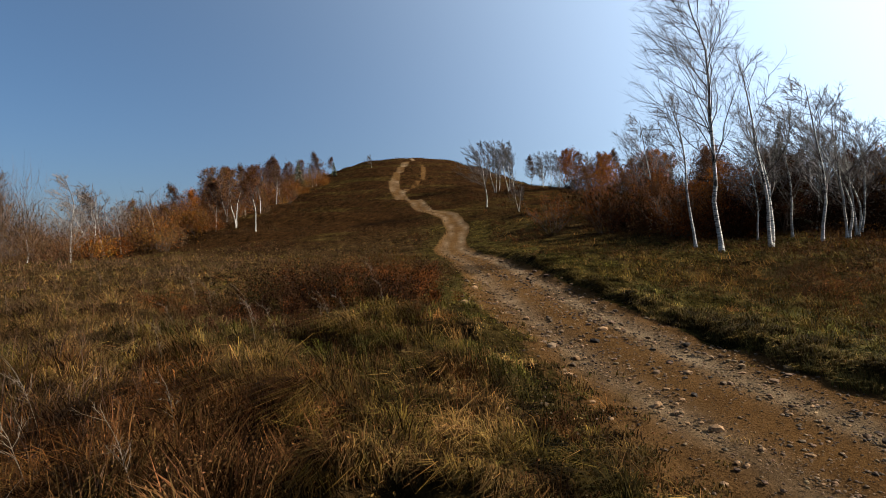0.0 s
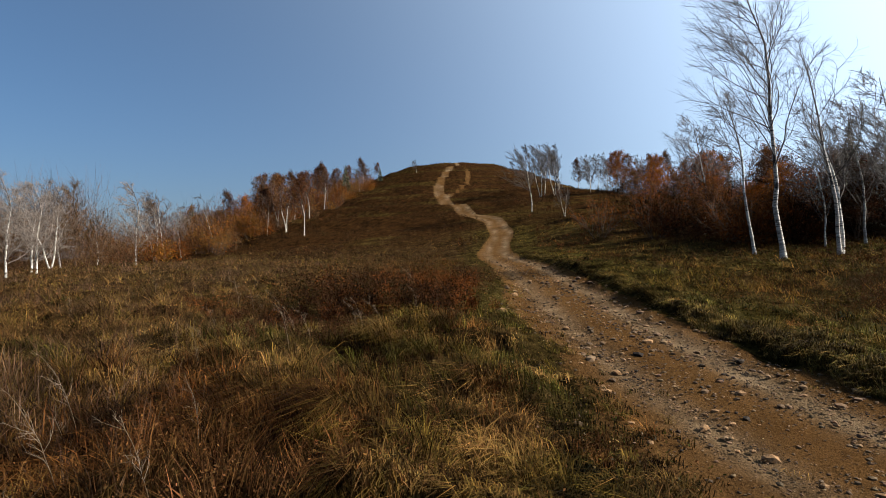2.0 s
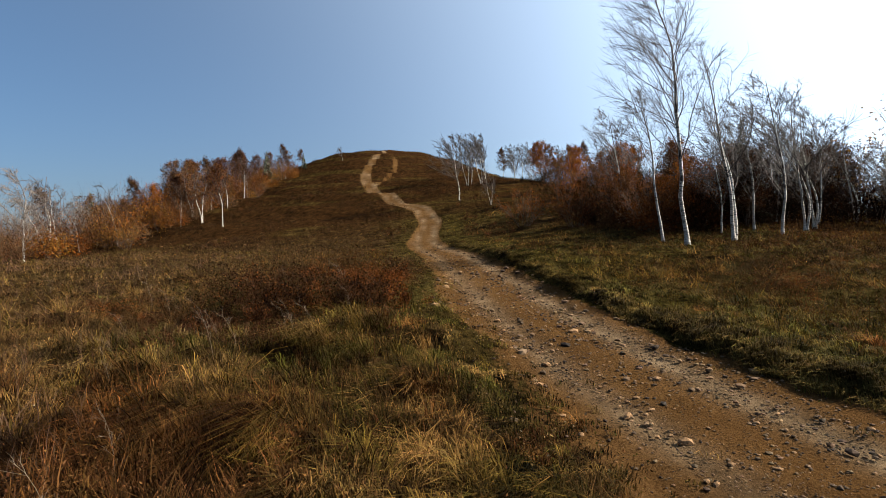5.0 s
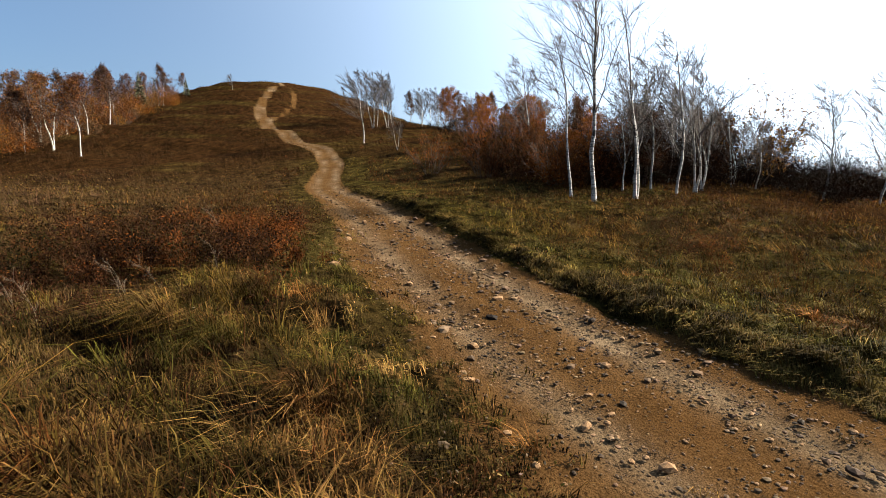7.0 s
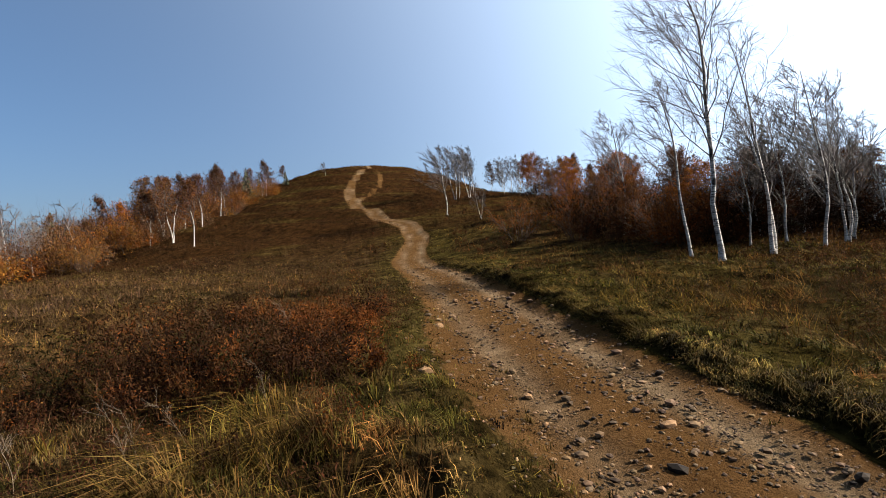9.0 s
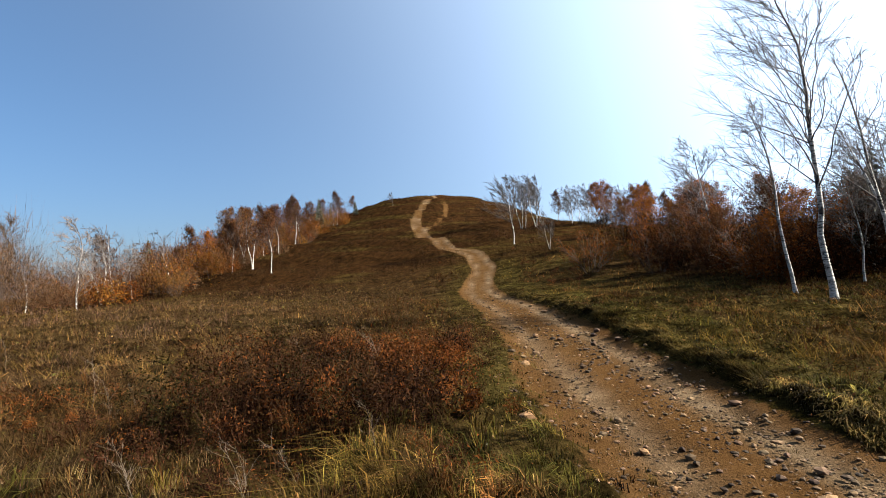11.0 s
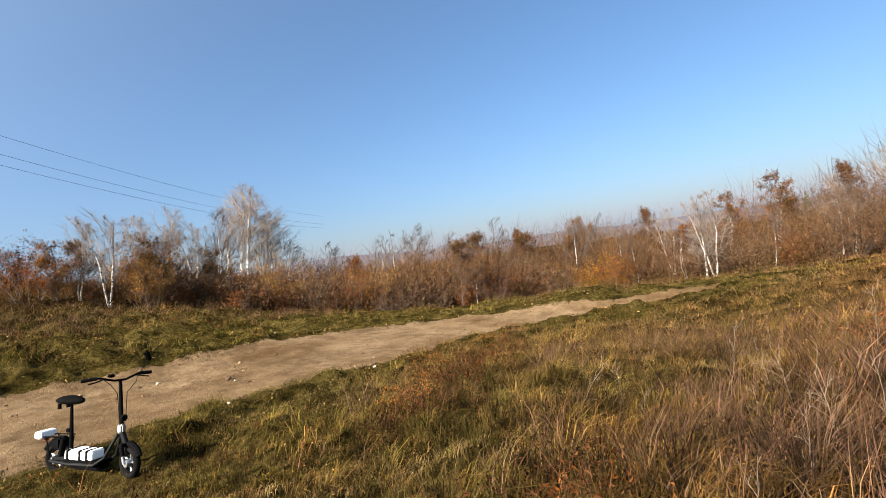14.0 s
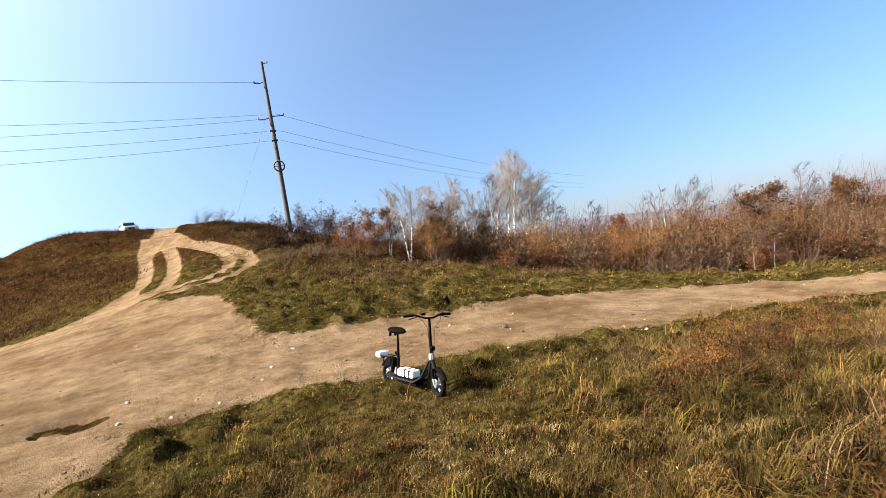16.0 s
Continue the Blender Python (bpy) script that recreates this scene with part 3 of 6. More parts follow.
def shrub(name, seed, height, width, tint, label, stems=22, leaves=900, leaf=0.07, category="shrub", group="shrubs", bark=None):
    """A thicket bush: stems from one foot, side twigs, and dry leaves along them."""
    rng = random.Random(seed)
    ob = tagged(new(name), label, category, group)
    runs, tips = [], []
    for s in range(stems):
        a, f = rng.uniform(0, 6.28), rng.random() ** 0.6
        way = Vector((math.cos(a) * f * width / height, math.sin(a) * f * width / height, 1))
        main = run(rng, (0.15 * width * math.cos(a), 0.15 * width * math.sin(a), -0.1), way, height * rng.uniform(0.55, 1.0), 0.018, 0.006, 4, 0.12, 0.02, 0.03)
        runs.append(main)
        for k in range(8):
            at, d = pick_on(main[0], rng.uniform(0.2, 1.0))
            tw = run(rng, at, side_way(rng, d, rng.uniform(0.4, 0.9)), height * rng.uniform(0.12, 0.32), 0.009, 0.004, 2, 0.16, 0.04, 0.06)
            runs.append(tw)
            tips += [tw[0][0], tw[0][1], tw[0][2]]
    part("brushwood", raw_mesh("brushwood", *tubes(runs, 3), bark or TWIG), None, ob)
    if leaves:
        # bunches of leaves along the twigs, thinner towards the foot
        g = np.random.default_rng(seed)
        tip = np.array(tips)
        full = lattice(np.floor(tip[:, 0] * 2.1), np.floor(tip[:, 1] * 2.1 + 5 * np.floor(tip[:, 2] * 2.1)), seed) * np.clip(tip[:, 2] / height * 2.2, 0.15, 1) + 0.08
        at = tip[g.choice(len(tip), leaves, p=full / full.sum())] + g.normal(0, 0.045 * height, (leaves, 3))
        part("foliage", leaf_mesh("foliage", at, leaf, tint, seed, 1, 0.4), None, ob)
    return ob


def spruce(name, seed, height, label):
    """A young conifer: a stem and drooping whorls of needled boughs."""
    rng = random.Random(seed)
    ob = tagged(new(name), label, "tree", "conifers")
    part("trunk", raw_mesh("trunk", *tubes([([(0, 0, -0.1), (0, 0, height * 0.5), (0, 0, height)], [0.09, 0.05, 0.01])], 6), GREY_BARK), None, ob)
    runs = []
    for k in range(150):
        f = (k + rng.random()) / 150
        a, reach = rng.uniform(0, 6.28), height * 0.26 * (1.03 - f) * rng.uniform(0.6, 1.1)
        z = height * (0.1 + 0.9 * f)
        mid = (math.cos(a) * reach * 0.5, math.sin(a) * reach * 0.5, z + 0.05)
        runs.append(([(0, 0, z), mid, (2 * mid[0], 2 * mid[1], z - 0.12 * reach)], [0.02, 0.13 * (1.1 - f) + 0.03, 0.02]))
    part("crown", raw_mesh("crown", *tubes(runs, 4), NEEDLE, flat=True), None, ob)
    return ob


def stand(ob, x, y, turn=0.0, size=1.0, sink=0.0):
    ob.matrix_basis = pose(x, y, float(ground_z(x, y)) - sink, 0, 0, turn) @ Matrix.Diagonal((size, size, size, 1))
    return ob


def plant(kinds, rows, seed=0):
    """Copies of the given models at rows of x, y, height; each model's own height is kept beside it."""
    rng = random.Random(seed)
    for x, y, h in rows:
        ob, own = kinds[rng.randrange(len(kinds))]
        c = copy_thing(ob, Matrix())
        s = h / own
        c.matrix_basis = pose(x, y, float(ground_z(x, y)) - 0.03, 0, 0, rng.uniform(-25, 25)) @ Matrix.Diagonal((s, s, s, 1))


PALE = "leafless white birch swept by the wind on the meadow edge"
# the tall birch beside the track and its neighbours
stand(birch("birch_tree", 3, 11.4, 1, 34, 9, 9, 0.022, 0.05, 0.0062, 0.32, "tall leafless white birch leaning with the wind", spread=1.05, sweep=0.13, curve=2.4, bias=0.45, steps=2), 10.9, 18.0)
stand(birch("birch_tree", 8, 6.6, 1, 18, 6, 6, 0.06, 0.3, 0.006, 0.38, "crooked white birch beside the tall one", bias=0.6, spread=1.25, steps=2), 10.4, 18.9)
stand(birch("birch_tree", 12, 8.2, 2, 26, 7, 6, 0.02, 0.0, 0.0065, 0.32, "forked white birch with bare twigs at the wood's edge", spread=1.2, bias=0.1, steps=2), 13.3, 18.7)
near = [(birch("birch_tree", 20 + k, 7.5, 1 + (k % 3 == 1), 26, 6, 6, 0.03, 0.05, 0.010, 0.22, PALE, spread=1.25, sweep=0.10), 7.5) for k in range(4)]
for (o, h), (x, y, s) in zip(near, [(15.9, 19.3, 0.95), (19.2, 21.4, 0.8), (-13.0, -23.7, 0.72), (-29.8, 12.3, 0.95)]):
    stand(o, x, y, 0, s)
# birches of the east wood
plant(near, [(17.8, 20.3, 6.4), (14.7, 21.5, 4.8), (19.6, 24.2, 5.9), (20.9, 23.0, 6.2), (24.0, 24.1, 5.8), (25.6, 23.9, 4.6), (26.8, 20.8, 6.4), (30.6, 20.5, 7.4), (16.8, 23.5, 5.6), (22.5, 27, 6.2), (14.1, 31.1, 7.8), (16.4, 21.6, 6.6)], 1)
# birches on the hill's right flank
far = [(birch("birch_tree", 40 + k, 8.0, 1 + k % 2, 24, 6, 6, 0.03, 0.08, 0.018, 0.26, "white birch standing on the brown hillside", spread=1.25, sweep=0.10), 8.0) for k in range(3)]
for (o, h), (x, y, s) in zip(far, [(6.3, 58.0, 1.05), (9.2, 72.8, 1.05), (10.4, 76.7, 1.05)]):
    stand(o, x, y, 0, s)
plant(far, [(17.0, 104.5, 9.0), (9.2, 52.6, 4.0), (23.2, 102.2, 7.5), (11.5, 74, 8.6), (13.2, 80, 8.0), (22, 90, 7), (27, 86, 7.5), (31, 88, 7), (16.6, 73.0, 6.4), (21.5, 82, 7.2), (25.5, 77, 7.0), (-15.0, 114.7, 3.6)], 2)
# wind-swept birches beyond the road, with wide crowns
swept = [(birch("birch_tree", 30 + k, 6.0, 2 - k % 2, 30, 6, 5, 0.05, 0.16, 0.009, 0.30, "white birch with a wide wind-swept crown beyond the road", spread=1.35, sweep=0.14, bias=0.55, lift=0.08, twig=LIT_TWIG), 6.0) for k in range(3)]
for (o, h), (x, y, s) in zip(swept, [(-7.1, -20.9, 0.72), (-15.3, -25.1, 1.25), (-10.1, -22.9, 0.80)]):
    stand(o, x, y, 0, s)
plant(swept, [(-14.3, -26.0, 5.4), (-15.8, -26.9, 7.4), (-17.2, -26.6, 6.4), (-8.6, -22.2, 4.3), (-6.4, -22.0, 3.6), (-12.0, -24.5, 4.8)], 10)
# brown-leaved birches and oaks
russet = [(birch("autumn_birch", 50 + k, 8.0, 1 + k % 2, 22, 5, 4, 0.02, 0.06, 0.018, 0.28, "white-stemmed birch with thin russet leaves on the ridge", spread=1.05, sweep=0.06, group="autumn birches", leaf=((0.30, 0.125, 0.045), (0.38, 0.19, 0.075), (0.22, 0.11, 0.055))[k], leaves=2300, leaf_size=0.11), 8.0) for k in range(3)]
# the sixth oak's leaf tint carries the east wood's shade
oaks = [(birch("oak_tree", 80 + k, 5.0, 1 + k % 2, 26, 6, 4, 0.02, 0.04, 0.006, 0.10, "young oak still holding rust-brown leaves", white=False, spread=1.55, sweep=0.03, bias=0.1, group="autumn oaks", leaf=((0.66, 0.235, 0.040), (0.54, 0.180, 0.036), (0.36, 0.155, 0.052), (0.34, 0.195, 0.080), (0.27, 0.155, 0.075), (0.13, 0.055, 0.024))[k], leaves=4600, leaf_size=0.065), 5.0) for k in range(6)]
for (o, h), (x, y, s) in zip(russet + oaks, [(-22.1, 58.7, 0.95), (-27.4, 65.7, 1.0), (-30.2, 65.8, 0.94), (14.8, 41.9, 0.92), (14.9, 31.1, 0.84), (18.2, 25.5, 0.92), (-9.3, -21.7, 0.74), (-26.7, -16.4, 0.92), (19.4, 27.2, 0.95)]):
    stand(o, x, y, 0, s)
plant(oaks[:3], [(14.6, 36.0, 4.5), (19.5, 44, 5.6), (23, 50, 6.0), (24.5, 42, 6.0), (13.4, 28.2, 3.6), (16.2, 27.0, 4.2), (13.0, 24.0, 3.0), (15.2, 23.6, 3.6), (26.2, 53, 6.0), (20, 56, 5.6), (16.0, 50, 4.6), (19, 66, 6), (24, 68, 6), (29, 64, 6.5)], 6)
# oaks with shade put into the leaf colour, deeper in the east wood
plant(oaks[5:], [(17.2, 38.5, 5.0), (21, 36, 5.2), (18.4, 32, 4.8), (22.2, 30, 5.0), (25.4, 28.5, 5.0), (28.6, 30, 5.2), (20.4, 26.4, 4.6), (23.3, 25.6, 4.4), (17.0, 22.8, 3.8), (21.6, 24.4, 4.4), (24.8, 25.6, 4.4), (27.4, 25.2, 4.2), (30.5, 26.5, 4.4)], 11)
plant(oaks[2:5], [(-5.6, -21.8, 3.0), (-12.2, -22.2, 3.4), (-29.2, -14.2, 4.4), (-31.5, -11.8, 3.8), (-38, 0, 4.0), (-40, 16, 4.2), (-37, 27, 4.4), (-34.5, 60, 3.6), (-8.2, -20.0, 2.2), (-24.5, -19.5, 4.0), (-21, -22, 3.6), (-34, -5, 3.6)], 9)
plant(russet, [(-32.2, 70.5, 8.2), (-30.0, 69, 8), (-30.4, 92, 7.6), (-28.4, 87.3, 7.4), (-33, 88, 8), (-36, 84, 8.2), (-27.0, 112, 5.5), (-25.5, 120, 5.0), (-35, 74, 8), (-38, 70, 7.6), (-27, 74, 8.0), (-26.5, 80, 8.0), (-31, 78, 8.4), (-29, 97, 7), (-28.5, 104, 6.5), (-33, 96, 7.5), (22.8, 74.5, 6.6), (29, 76, 7.2), (33, 70, 7), (35, 84, 8), (26, 92, 8), (19.5, 96, 7)], 7)
plant(oaks[:1], [(-32.5, 64.0, 6.0), (-30.5, 60.5, 3.2), (-33.5, 72, 6.4)], 12)
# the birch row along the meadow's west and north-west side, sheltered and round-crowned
calm = [(birch("birch_tree", 90 + k, 6.0, 1 + (k == 1), 34, 6, 5, 0.012, 0.02, 0.010, 0.13, "round-crowned leafless white birch at the meadow's edge", spread=0.95, sweep=0.03, bias=0.0, lift=0.05, twig=LIT_TWIG), 6.0) for k in range(3)]
for (o, h), (x, y, s) in zip(calm, [(-34.2, 44.8, 1.45), (-35.9, 49.9, 1.2), (-22.2, 19.6, 0.92)]):
    stand(o, x, y, 0, s)
plant(calm, [(-36.2, 55.8, 5.6), (-34.5, 52.6, 6.0), (-22.4, 22.4, 4.9), (-21.1, 19.6, 5.0), (-20.0, 16.7, 5.2), (-19.3, 15.2, 4.6), (-24.2, 16.9, 5.9), (-28.4, 17.8, 6.0), (-26, 20, 5.8), (-30.6, 15.4, 4.0), (-37.7, 6.5, 6.0), (-36.7, 9.5, 4.6),
             (-31.2, -3.1, 5.2), (-31.0, -3.5, 5.0), (-30.3, 8.9, 3.9), (-34.5, 2.5, 4.6), (-36.0, -6.5, 4.8), (-24.8, 24.5, 5.2), (-28, 29, 6.2), (-31, 33, 6.4)], 4)
plant(russet[1:], [(-39, -3.5, 5.0), (-41, 3, 5.4), (-42, 9, 5.6), (-36, 19, 5.6), (-38, 12.5, 5.2), (-34, 22, 5.4), (-39.5, -9, 5.0), (-38, -14, 5.0), (-35, -18, 4.8), (-43, -1, 5.6), (-40, 24, 6.0)], 8)
# birches beyond the west road
plant(near, [(-18.3, -27.9, 6.6), (-22.9, -18.4, 5.4), (-27.7, -19.5, 5.1), (-28.3, -16.2, 5.7), (-30.7, -22.0, 4.6), (-36.9, -14.5, 4.6), (-3.0, -42.3, 3.0)], 5)
slim = [(birch("birch_sapling", 60 + k, 4.5, 1 + k % 2, 13, 4, 4, 0.06, 0.05, 0.012, 0.14, "slender bare birch sapling in the thicket", spread=1.5, sweep=0.1, group="saplings"), 4.5) for k in range(4)]
for (o, h), (x, y) in zip(slim, [(-33, -8), (-35, -12), (-21, -25), (-33, 26)]):
    stand(o, x, y)
round_tree = birch("alder_tree", 71, 10.0, 1, 34, 7, 6, 0.01, 0.0, 0.016, 0.16, "bare grey round-crowned tree among the birches", sweep=0.0, white=False, group="bare trees", spread=1.1)
stand(round_tree, -42.7, 47.2)
# conifers on the ridge
fir = spruce("spruce_tree", 5, 6.5, "small dark conifer on the wooded ridge")
stand(fir, -27.3, 96.5, 0, 1.08)
for x, y, s in ((-27.5, 106, 0.85), (-23.6, 113, 0.6), (-39, 62, 1.0), (33, 66, 0.9), (17.6, 24.2, 0.85), (-40, 1, 0.6)):
    stand(copy_thing(fir, Matrix()), x, y, 40, s)

# ---- thickets ----
RUST, GOLD, BROWN, DULL = (0.50, 0.165, 0.030), (0.60, 0.33, 0.075), (0.26, 0.115, 0.048), (0.34, 0.215, 0.130)
rust = [(shrub("oak_shrub", 100 + k, 3.4, 2.6, RUST, "rust-leaved oak shrub at the edge of the wood", 18, 2500, 0.050, bark=GREY_BARK), 3.4) for k in range(3)]
gold = [(shrub("gold_shrub", 110 + k, 3.0, 2.2, GOLD, "yellow-orange leaved shrub in the thicket", 14, 2200, 0.050, bark=GREY_BARK), 3.0) for k in range(2)]
brush = [(shrub("brush", 120 + k, 2.6, 2.6, BROWN, "bare brown brushwood thicket", 24, 900, 0.045, bark=GREY_BARK), 2.6) for k in range(3)]
pale = [(shrub("sapling_thicket", 130 + k, 4.2, 2.2, DULL, "thicket of bare pale saplings", 26, 260, 0.06), 4.2) for k in range(2)]
for o, x, y in ((rust[0][0], 9, 37), (rust[1][0], 15, 33), (rust[2][0], -9.5, -23.5), (gold[0][0], -20.8, -27.2), (gold[1][0], -29.5, 52), (brush[0][0], 13, 25), (brush[1][0], -23, -20), (brush[2][0], -27, 23), (pale[0][0], 24, 30), (pale[1][0], -36, 14)):
    stand(o, x, y)


def scatter(kinds, count, seed, spot, lo, hi):
    """count plants; spot(rng) gives a place or None."""
    rng = random.Random(seed)
    rows = []
    while len(rows) < count:
        p = spot(rng)
        if p:
            rows.append((p[0], p[1], rng.uniform(lo, hi)))
    plant(kinds, rows, seed)


def east_wood(rng):
    x, y = rng.uniform(10, 52), 22 + 56 * rng.random() ** 2.3
    return (x, y) if y > 20 + 0.15 * x and x > 9 + 0.22 * (y - 22) and track_gap(x, y, NORTH_TRACK) > 8 else None


def ridge_wood(rng):
    s = rng.random()
    x, y = -27 - 14 * rng.random() + 4 * s, 46 + 62 * s
    return x - 4 * (1 - s), y


def west_wood(rng):
    s = rng.random()
    x, y = -30 - 16 * rng.random() ** 1.5, -18 + 58 * s
    return x, y


def south_wood(rng):
    f, deep = rng.random() * 5, 12 * rng.random() ** 1.3
    edge = [(-6, -22.5), (-11, -19), (-16, -16.5), (-20, -13.5), (-24.5, -10), (-30, -7.5)]
    (ax, ay), (bx, by), s = edge[int(f)], edge[int(f) + 1], f - int(f)
    return ax + s * (bx - ax) - 0.55 * deep, ay + s * (by - ay) - 0.83 * deep


plant(rust, [(-9.6, -22.5, 2.8)], 21)
plant(oaks[2:5], [(-19.8, -12.4, 3.6), (-6.5, -22.5, 2.6)], 24)
plant(gold, [(-14.4, -19.3, 2.9), (-17.8, -16.2, 2.5), (-33, 10, 4.2)], 22)
plant(brush, [(-17.2, -14.8, 1.5), (-21.5, -11.6, 1.8)], 23)
scatter(rust + brush, 15, 11, east_wood, 2.6, 4.6)
scatter(gold[:1], 3, 12, east_wood, 4.0, 6.0)
scatter(brush + rust + gold, 12, 13, ridge_wood, 2.6, 5.0)
scatter(slim, 22, 16, west_wood, 2.6, 5.4)
scatter(slim, 8, 17, south_wood, 2.4, 5.0)
scatter(slim + russet, 16, 18, ridge_wood, 5.0, 8.5)
scatter(brush + pale + gold[:1], 10, 14, west_wood, 1.6, 3.6)
scatter(brush + rust[:1] + gold[:1] + brush, 16, 15, south_wood, 1.4, 2.6)

# ---- grass, weeds and thickets ----
MID = (-0.4, 1.9)                                # the meadow is densest where one stands on it


def sow(g, count, r0, r1, a0=-84.0, a1=206.0):
    """Places that thin out with the distance; turns anticlockwise from +y."""
    r = np.exp(g.uniform(np.log(r0), np.log(r1), count))
    a = np.radians(g.uniform(a0, a1, count))
    return MID[0] - r * np.sin(a), MID[1] + r * np.cos(a), r


def clump(x, y, size, seed):
    """One random value for each clump of uneven outline."""
    wx, wy = fractal(x, y, size * 1.5, seed + 1) * 2.2, fractal(x, y, size * 1.5, seed + 2) * 2.2
    return lattice(np.floor(x / size + wx), np.floor(y / size + wy), seed)


def blades(g, x, y, z, height, width, lean, tint, spread, bow=0.35, wind=0.25, flop=None):
    """Arrays of tapered bent blades: five corners each. flop: a lean of their own for each, by clumps."""
    n = len(x)
    a = g.uniform(0, 2 * np.pi, n)
    out = np.stack([np.cos(a), np.sin(a)], 1)
    lean_v = out * (lean * g.uniform(0.2, 1.3, n))[:, None] + np.array([[WIND.x, WIND.y]]) * (wind * g.uniform(0.3, 1.4, n))[:, None]
    if flop is not None:
        lean_v = lean_v + flop
    side = np.stack([-np.sin(a + 0.9), np.cos(a + 0.9)], 1) * (width * g.uniform(0.6, 1.3, n))[:, None]
    h = height * g.uniform(0.55, 1.15, n)
    p = np.stack([x, y], 1)
    mid = p + lean_v * (h * (0.5 - bow * 0.4))[:, None]
    tip = p + lean_v * (h * (1 + bow))[:, None]
    V = np.empty((n, 5, 3), np.float32)
    V[:, 0, :2], V[:, 1, :2], V[:, 0, 2], V[:, 1, 2] = p - side, p + side, z - 0.02, z - 0.02
    V[:, 2, :2], V[:, 3, :2] = mid - side * 0.8, mid + side * 0.8
    V[:, 2, 2] = V[:, 3, 2] = z + h * 0.58
    V[:, 4, :2], V[:, 4, 2] = tip, z + h * (1 - bow * 0.35)
    col = tint * g.uniform(1 - spread, 1 + spread, (n, 1)) * g.uniform(0.9, 1.1, (n, 3))
    return V, col


def blade_object(name, sets, label, category):
    """One mesh of near blades, bent, and far ones, plain slivers of three corners."""
    V, F, T, base = [], [], [], 0
    for (B, col), k, tri in zip(sets, (5, 3), ([[0, 1, 3], [0, 3, 2], [2, 3, 4]], [[0, 1, 2]])):
        B = B if k == 5 else B[:, [0, 1, 4]]
        V.append(B.reshape(-1, 3))
        F.append((np.arange(len(B))[:, None, None] * k + np.array(tri) + base).reshape(-1, 3))
        T.append(np.repeat(col, k, axis=0))
        base += len(B) * k
    me = raw_mesh(name, np.vstack(V), np.vstack(F), GRASS, np.vstack(T))
    return tagged(new(name, me), label, category, kind="stuff")


def quads_object(name, C, size, tint, g, label, category, spread=0.45, mat=None):
    n = len(C)
    u, w = g.normal(size=(n, 3)), g.normal(size=(n, 3))
    u /= np.linalg.norm(u, axis=1)[:, None]
    v = np.cross(u, w)
    v /= np.linalg.norm(v, axis=1)[:, None] + 1e-9
    s = size[:, None] * g.uniform(0.5, 1.3, (n, 1))
    V = np.stack([C - u * s, C + v * s * 0.55, C + u * s, C - v * s * 0.55], 1).reshape(-1, 3)
    col = tint * g.uniform(1 - spread, 1 + spread, (n, 1)) * g.uniform(0.88, 1.12, (n, 3))
    me = raw_mesh(name, V, np.arange(4 * n).reshape(-1, 4), mat or LEAF, np.repeat(col, 4, axis=0), True)
    return tagged(new(name, me), label, category, kind="stuff")


def tufts(g, x, y, r, per, height, width, tint, lean=0.5, spread=0.35, bow=0.35, wind=0.25, foot=0.035, flop=0.0, size=0.5):
    """Every place becomes a tuft of several blades; tufts widen with the distance."""
    k = np.repeat(np.arange(len(x)), per)
    wide = foot * np.maximum(1, r / 5)
    px = x[k] + g.normal(0, 1, len(k)) * wide[k]
    py = y[k] + g.normal(0, 1, len(k)) * wide[k]
    pz = ground_z(px, py)
    w = width * np.maximum(1, r / 8.5)
    a, m = 6.28 * clump(x, y, size, 7), flop * clump(x, y, size, 8) ** 1.5
    lay = np.stack([np.cos(a) * m, np.sin(a) * m], 1)
    return blades(g, px, py, pz, height[k], w[k], lean, tint[k], spread, bow, wind, lay[k])


def mat(g, x, y, r, per, size, width, tint, sprawl=1.0):
    """Tufts of arching blades that spread from one foot; size: how high they rise."""
    k = np.repeat(np.arange(len(x)), per)
    n = len(k)
    grow_r = np.maximum(1, r / 6)[k]
    a = g.uniform(0, 2 * np.pi, n)
    lay = 6.28 * fractal(x, y, 1.1, 341)[k]
    out = np.stack([np.cos(a) + 0.6 * np.cos(lay), np.sin(a) + 0.6 * np.sin(lay)], 1) / 1.25
    h = size[k] * g.uniform(0.45, 1.35, n)
    reach = h * g.uniform(0.5, 2.3, n) * (1 + (sprawl - 1) * g.random(n))
    p = np.stack([x[k], y[k]], 1) + g.normal(0, 1, (n, 2)) * (0.03 * grow_r)[:, None]
    z = ground_z(p[:, 0], p[:, 1])
    side = np.stack([-np.sin(a + 0.3), np.cos(a + 0.3)], 1) * (width * np.maximum(1, r / 5)[k] * g.uniform(0.6, 1.5, n))[:, None]
    mid, tip = p + out * (0.38 * reach)[:, None], p + out * reach[:, None]
    V = np.empty((n, 5, 3), np.float32)
    V[:, 0, :2], V[:, 1, :2] = p - side, p + side
    V[:, 2, :2], V[:, 3, :2] = mid - side * 0.85, mid + side * 0.85
    V[:, 4, :2] = tip
    V[:, 0, 2] = V[:, 1, 2] = z - 0.015
    V[:, 2, 2] = V[:, 3, 2] = z + h
    V[:, 4, 2] = z + h * g.uniform(0.3, 1.1, n)
    return V, tint[k] * g.uniform(0.55, 1.4, (n, 1)) * g.uniform(0.9, 1.1, (n, 3))


